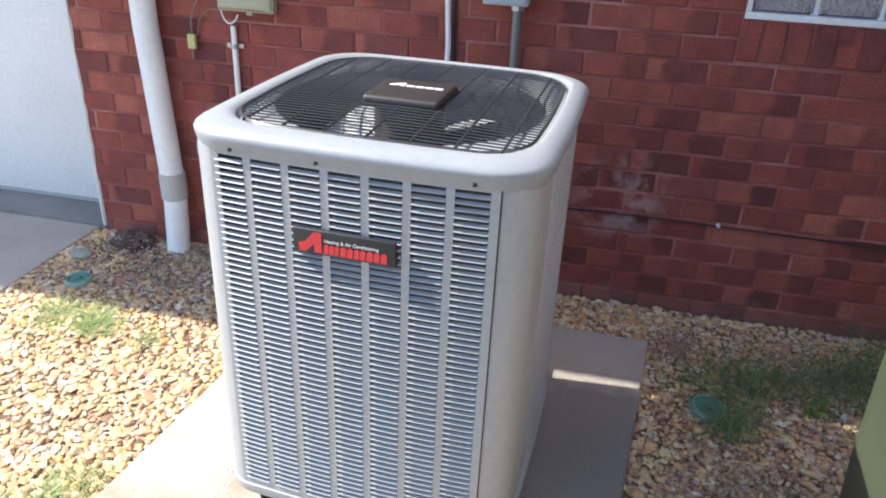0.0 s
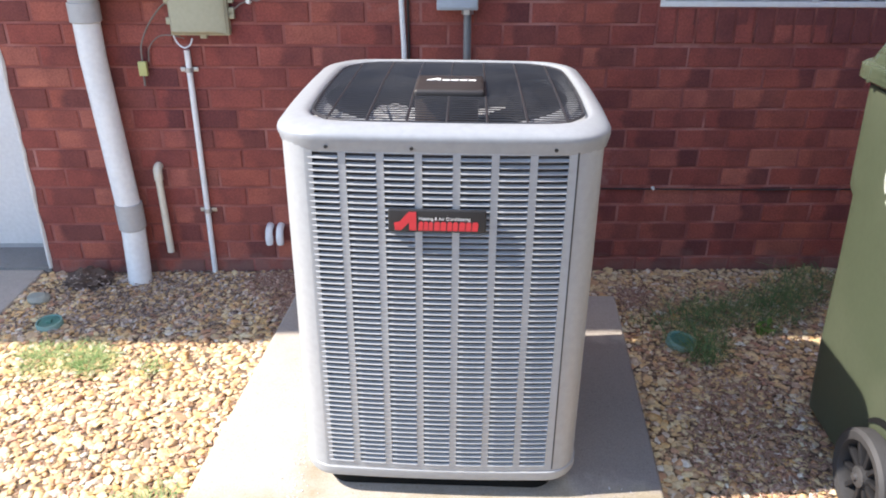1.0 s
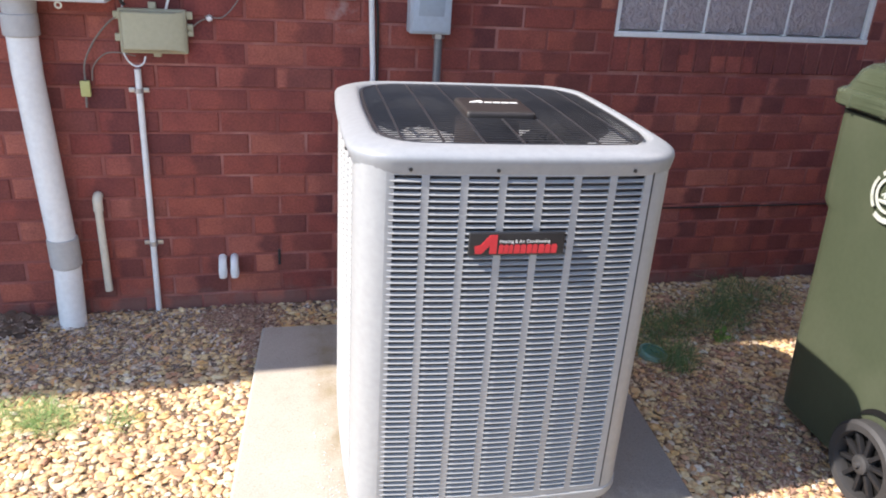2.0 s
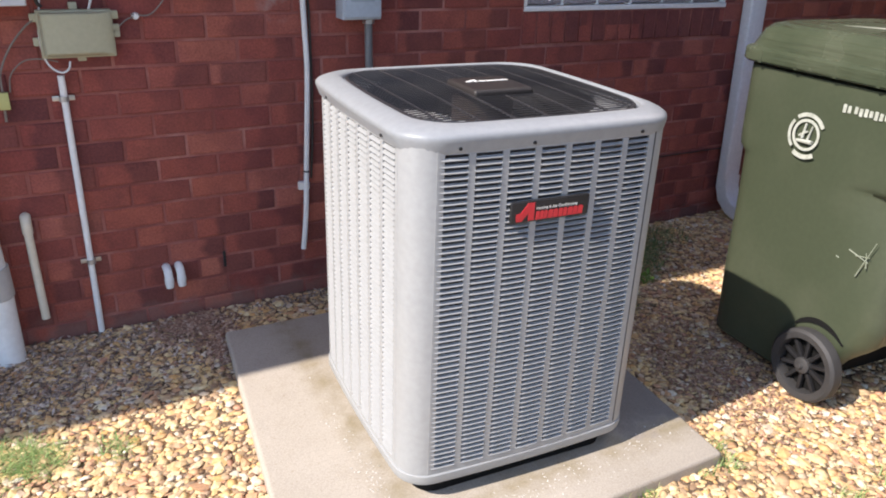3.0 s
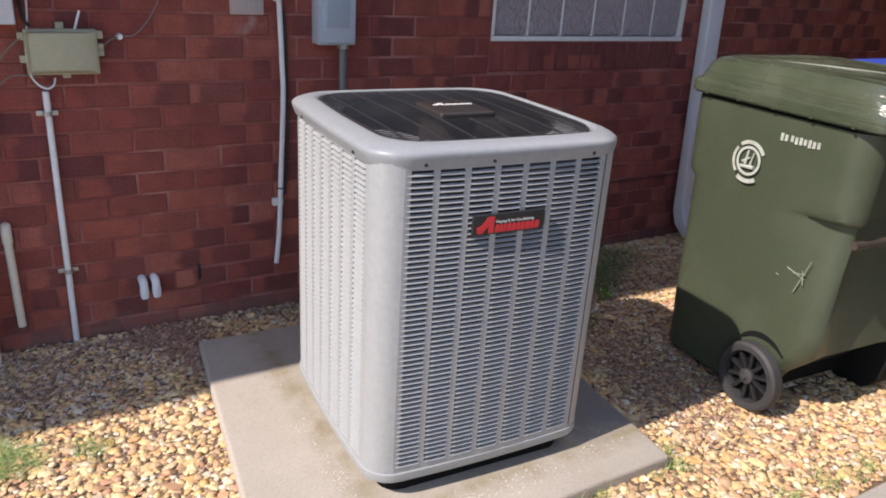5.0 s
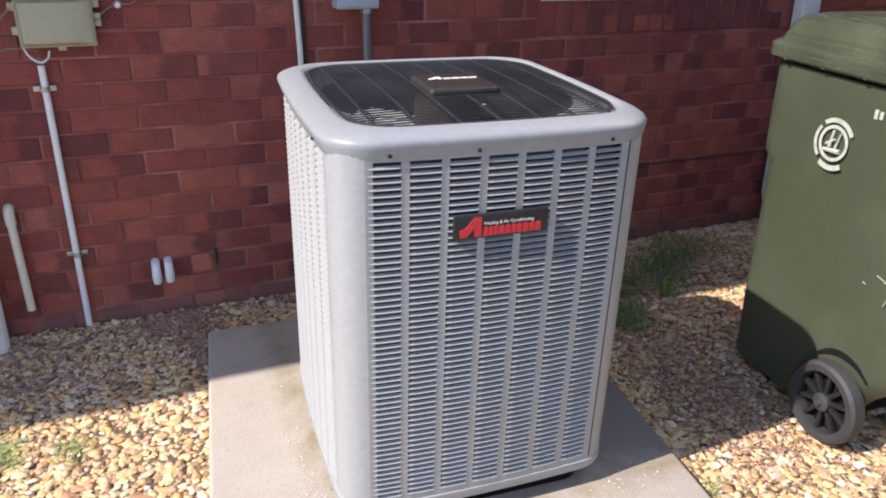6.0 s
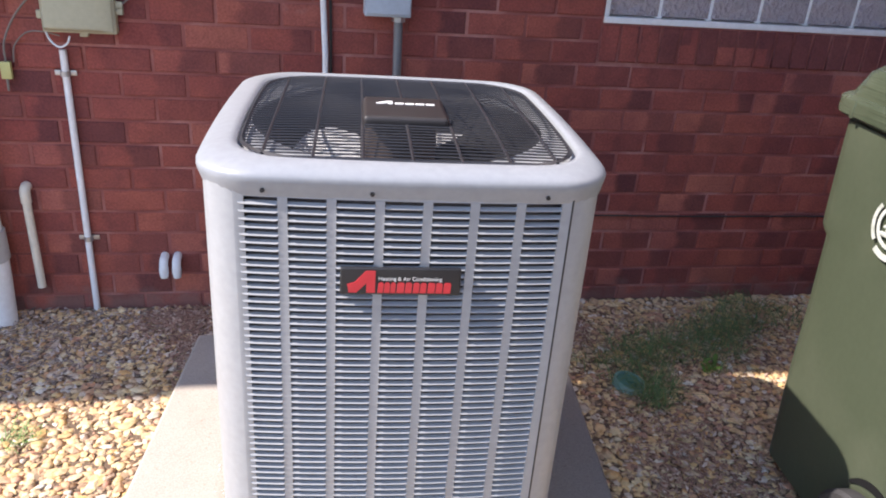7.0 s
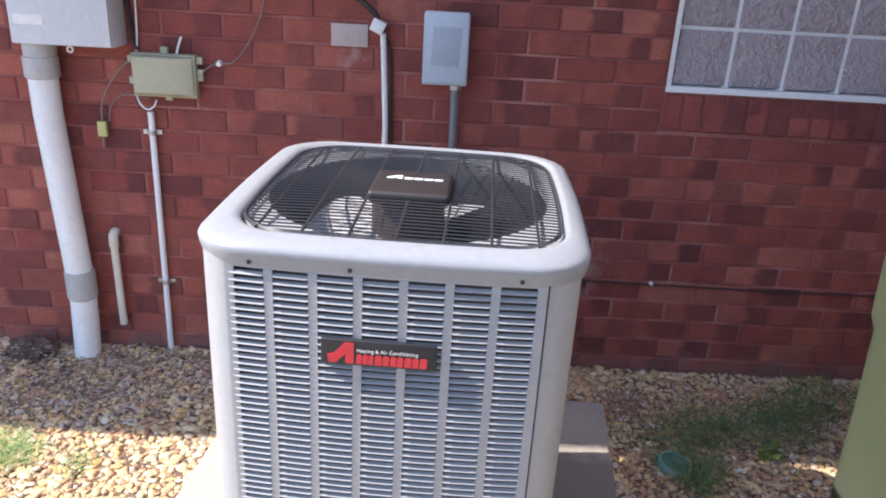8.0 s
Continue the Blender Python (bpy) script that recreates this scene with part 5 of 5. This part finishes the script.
patch("sparse grass beside the concrete pad", [(-1.24 + rng.uniform(-0.1, 0.06), 1.2 + rng.uniform(-0.12, 0.1), 45, 0.05, 0.05, 1.2) for _ in range(10)], M_GRASS_PALE)
patch("thin grass along the pad edge", [(x, 1.005, 30, 0.03, 0.045, 1.0) for x in (-0.35, -0.28, -0.2, 0.02, 0.1, 0.12)] + [(0.13, 1.08, 40, 0.03, 0.05, 1.0)], M_GRASS_PALE)
patch("thin grass along the concrete path", [(0.3 + 0.13 * k + rng.uniform(-0.04, 0.04), 0.72 + rng.uniform(-0.02, 0.05), 36, 0.04, 0.05, 1.0) for k in range(8)], M_GRASS_PALE)

# ---- gravel ----
def gravel(x0, x1, y0, y1, step, seed, name, label, sink=0.0):
    r = np.random.RandomState(seed)
    bm = B()
    bmesh.ops.create_icosphere(bm, subdivisions=1, radius=1)
    base = np.array([v.co[:] for v in bm.verts])
    tri = np.array([[v.index for v in f.verts] for f in bm.faces])
    bm.free()
    gx, gy = np.meshgrid(np.arange(x0, x1, step), np.arange(y0, y1, step))
    p = np.stack([gx.ravel(), gy.ravel()], 1)
    p = p + r.uniform(-0.45, 0.45, p.shape) * step
    a, b, c, d = [np.array(q) for q in PAD]
    left = a[0] + (p[:, 1] - a[1]) / (d[1] - a[1]) * (d[0] - a[0])
    right = b[0] + (p[:, 1] - b[1]) / (c[1] - b[1]) * (c[0] - b[0])
    keep = ~((p[:, 0] > left + 0.004) & (p[:, 0] < right - 0.004) & (p[:, 1] > a[1] + 0.004) & (p[:, 1] < 2.262))
    p = p[keep]
    n = len(p)
    size = step * r.uniform(0.45, 0.95, n) * np.where(r.rand(n) < 0.1, 1.5, 1.0)
    k = size[:, None] * np.stack([r.uniform(0.85, 1.3, n), r.uniform(0.7, 1.0, n), r.uniform(0.3, 0.48, n)], 1)
    v = base[None] * k[:, None, :] * (1 + r.uniform(-0.42, 0.26, (n, len(base), 1)))
    yaw, tip = r.uniform(0, 6.28, n), r.uniform(-0.3, 0.3, n)
    cy_, sy_, ct, st = np.cos(yaw)[:, None], np.sin(yaw)[:, None], np.cos(tip)[:, None], np.sin(tip)[:, None]
    x, y, z = v[..., 0], v[..., 1], v[..., 2]
    y, z = y * ct - z * st, y * st + z * ct
    x, y = x * cy_ - y * sy_, x * sy_ + y * cy_
    z0 = r.uniform(-0.003, 0.004, n) - sink + 0.003 * np.sin(p[:, 0] * 5 + 1) * np.sin(p[:, 1] * 6)
    v = np.stack([x + p[:, :1], y + p[:, 1:], z + z0[:, None]], 2).reshape(-1, 3)
    f = (tri[None] + (np.arange(n) * len(base))[:, None, None]).reshape(-1, 3)
    me = bpy.data.meshes.new(name)
    me.from_pydata(v.tolist(), [], f.tolist())
    me.polygons.foreach_set("use_smooth", np.repeat(r.rand(n) < 0.3, len(tri)).tolist())
    me.materials.append(M_GRIT if sink else M_PEBBLE)
    tagged(new(name, me), label, "gravel", kind="stuff")


gravel(-2.085, 2.2, 0.695, 2.545, 0.0195, 3, "gravel", "tan and white river pebbles covering the bed")
gravel(-2.085, 2.2, 0.695, 2.545, 0.0125, 9, "gravel", "small sandy grit between the pebbles", 0.003)
gravel(2.2, 4.5, 0.695, 2.545, 0.034, 4, "gravel", "tan and white river pebbles covering the bed")

# ---- bricks ----
COURSE, BRICK = 0.079, 0.2
brick_me = {}


def brick_mesh(w, h, mat=M_BRICK):
    key = (round(w, 3), round(h, 3), mat.name)
    if key not in brick_me:
        bm = B()
        box(bm, (-w / 2, 0, -h / 2), (w / 2, 0.05, h / 2))
        front = [e for e in bm.edges if all(abs(v.co.y) < 1e-6 for v in e.verts)]
        bmesh.ops.bevel(bm, geom=front, offset=0.0035, segments=1, affect="EDGES")
        brick_me[key] = mesh_of("brick", bm, mat)
    return brick_me[key]


rest = B()
count = 0
rb = random.Random(11)
for n in range(-16, 17):
    zc = 1.242 + COURSE * n + COURSE / 2
    if zc > 2.53 or zc < -0.02:
        continue
    x = 0.08 - BRICK * 15 + (BRICK / 2 if n % 2 == 0 else 0) - (0.0 if n % 2 else BRICK)
    x = x + BRICK / 2
    while x < WX1:
        a, b = max(x - BRICK / 2 + 0.0042, WX0), min(x + BRICK / 2 - 0.0042, WX1)
        x += BRICK
        spans = [(a, b)] if b - a > 0.03 else []
        lo_z = zc - COURSE / 2
        if lo_z < OZ1 and zc + COURSE / 2 > OZ0 - 0.128:
            e0, e1 = OX0 - 0.006, OX1 + 0.006
            cut = []
            for s, t in spans:
                if t > e0 and s < e1:
                    if s < e0 - 0.03:
                        cut.append((s, e0))
                    if t > e1 + 0.03:
                        cut.append((e1, t))
                else:
                    cut.append((s, t))
            spans = cut
        for s, t in spans:
            me = brick_mesh(t - s, COURSE - 0.0082)
            at = Matrix.Translation(((s + t) / 2 + rb.uniform(-0.001, 0.001), WALL + rb.uniform(-0.0015, 0.0015), zc)) @ pose(0, 0, 0, 0, rb.uniform(-0.25, 0.25), rb.uniform(-0.4, 0.4))
            if count < 300 and zc < 1.3 and -1.9 < s < 1.8:
                ob = new("brick", me)
                ob.parent, ob.matrix_basis = wall, at
                count += 1
            else:
                k = len(rest.verts)
                rest.from_mesh(me)
                rest.verts.ensure_lookup_table()
                for v in rest.verts[k:]:
                    v.co = at @ v.co
tagged(part("bricks", rest, M_BRICK, wall), kind="stuff")
# rowlock course below the window
k = int((OX1 - OX0 + 0.02) / 0.071)
for i in range(k):
    ob = new("brick", brick_mesh(0.0635, 0.122, M_SOLDIER))
    ob.parent = wall
    ob.matrix_basis = Matrix.Translation((OX0 - 0.005 + (i + 0.5) * (OX1 - OX0 + 0.01) / k, WALL - 0.004, OZ0 - 0.068)) @ pose(0, 0, 0, -3, rb.uniform(-0.6, 0.6), 0)
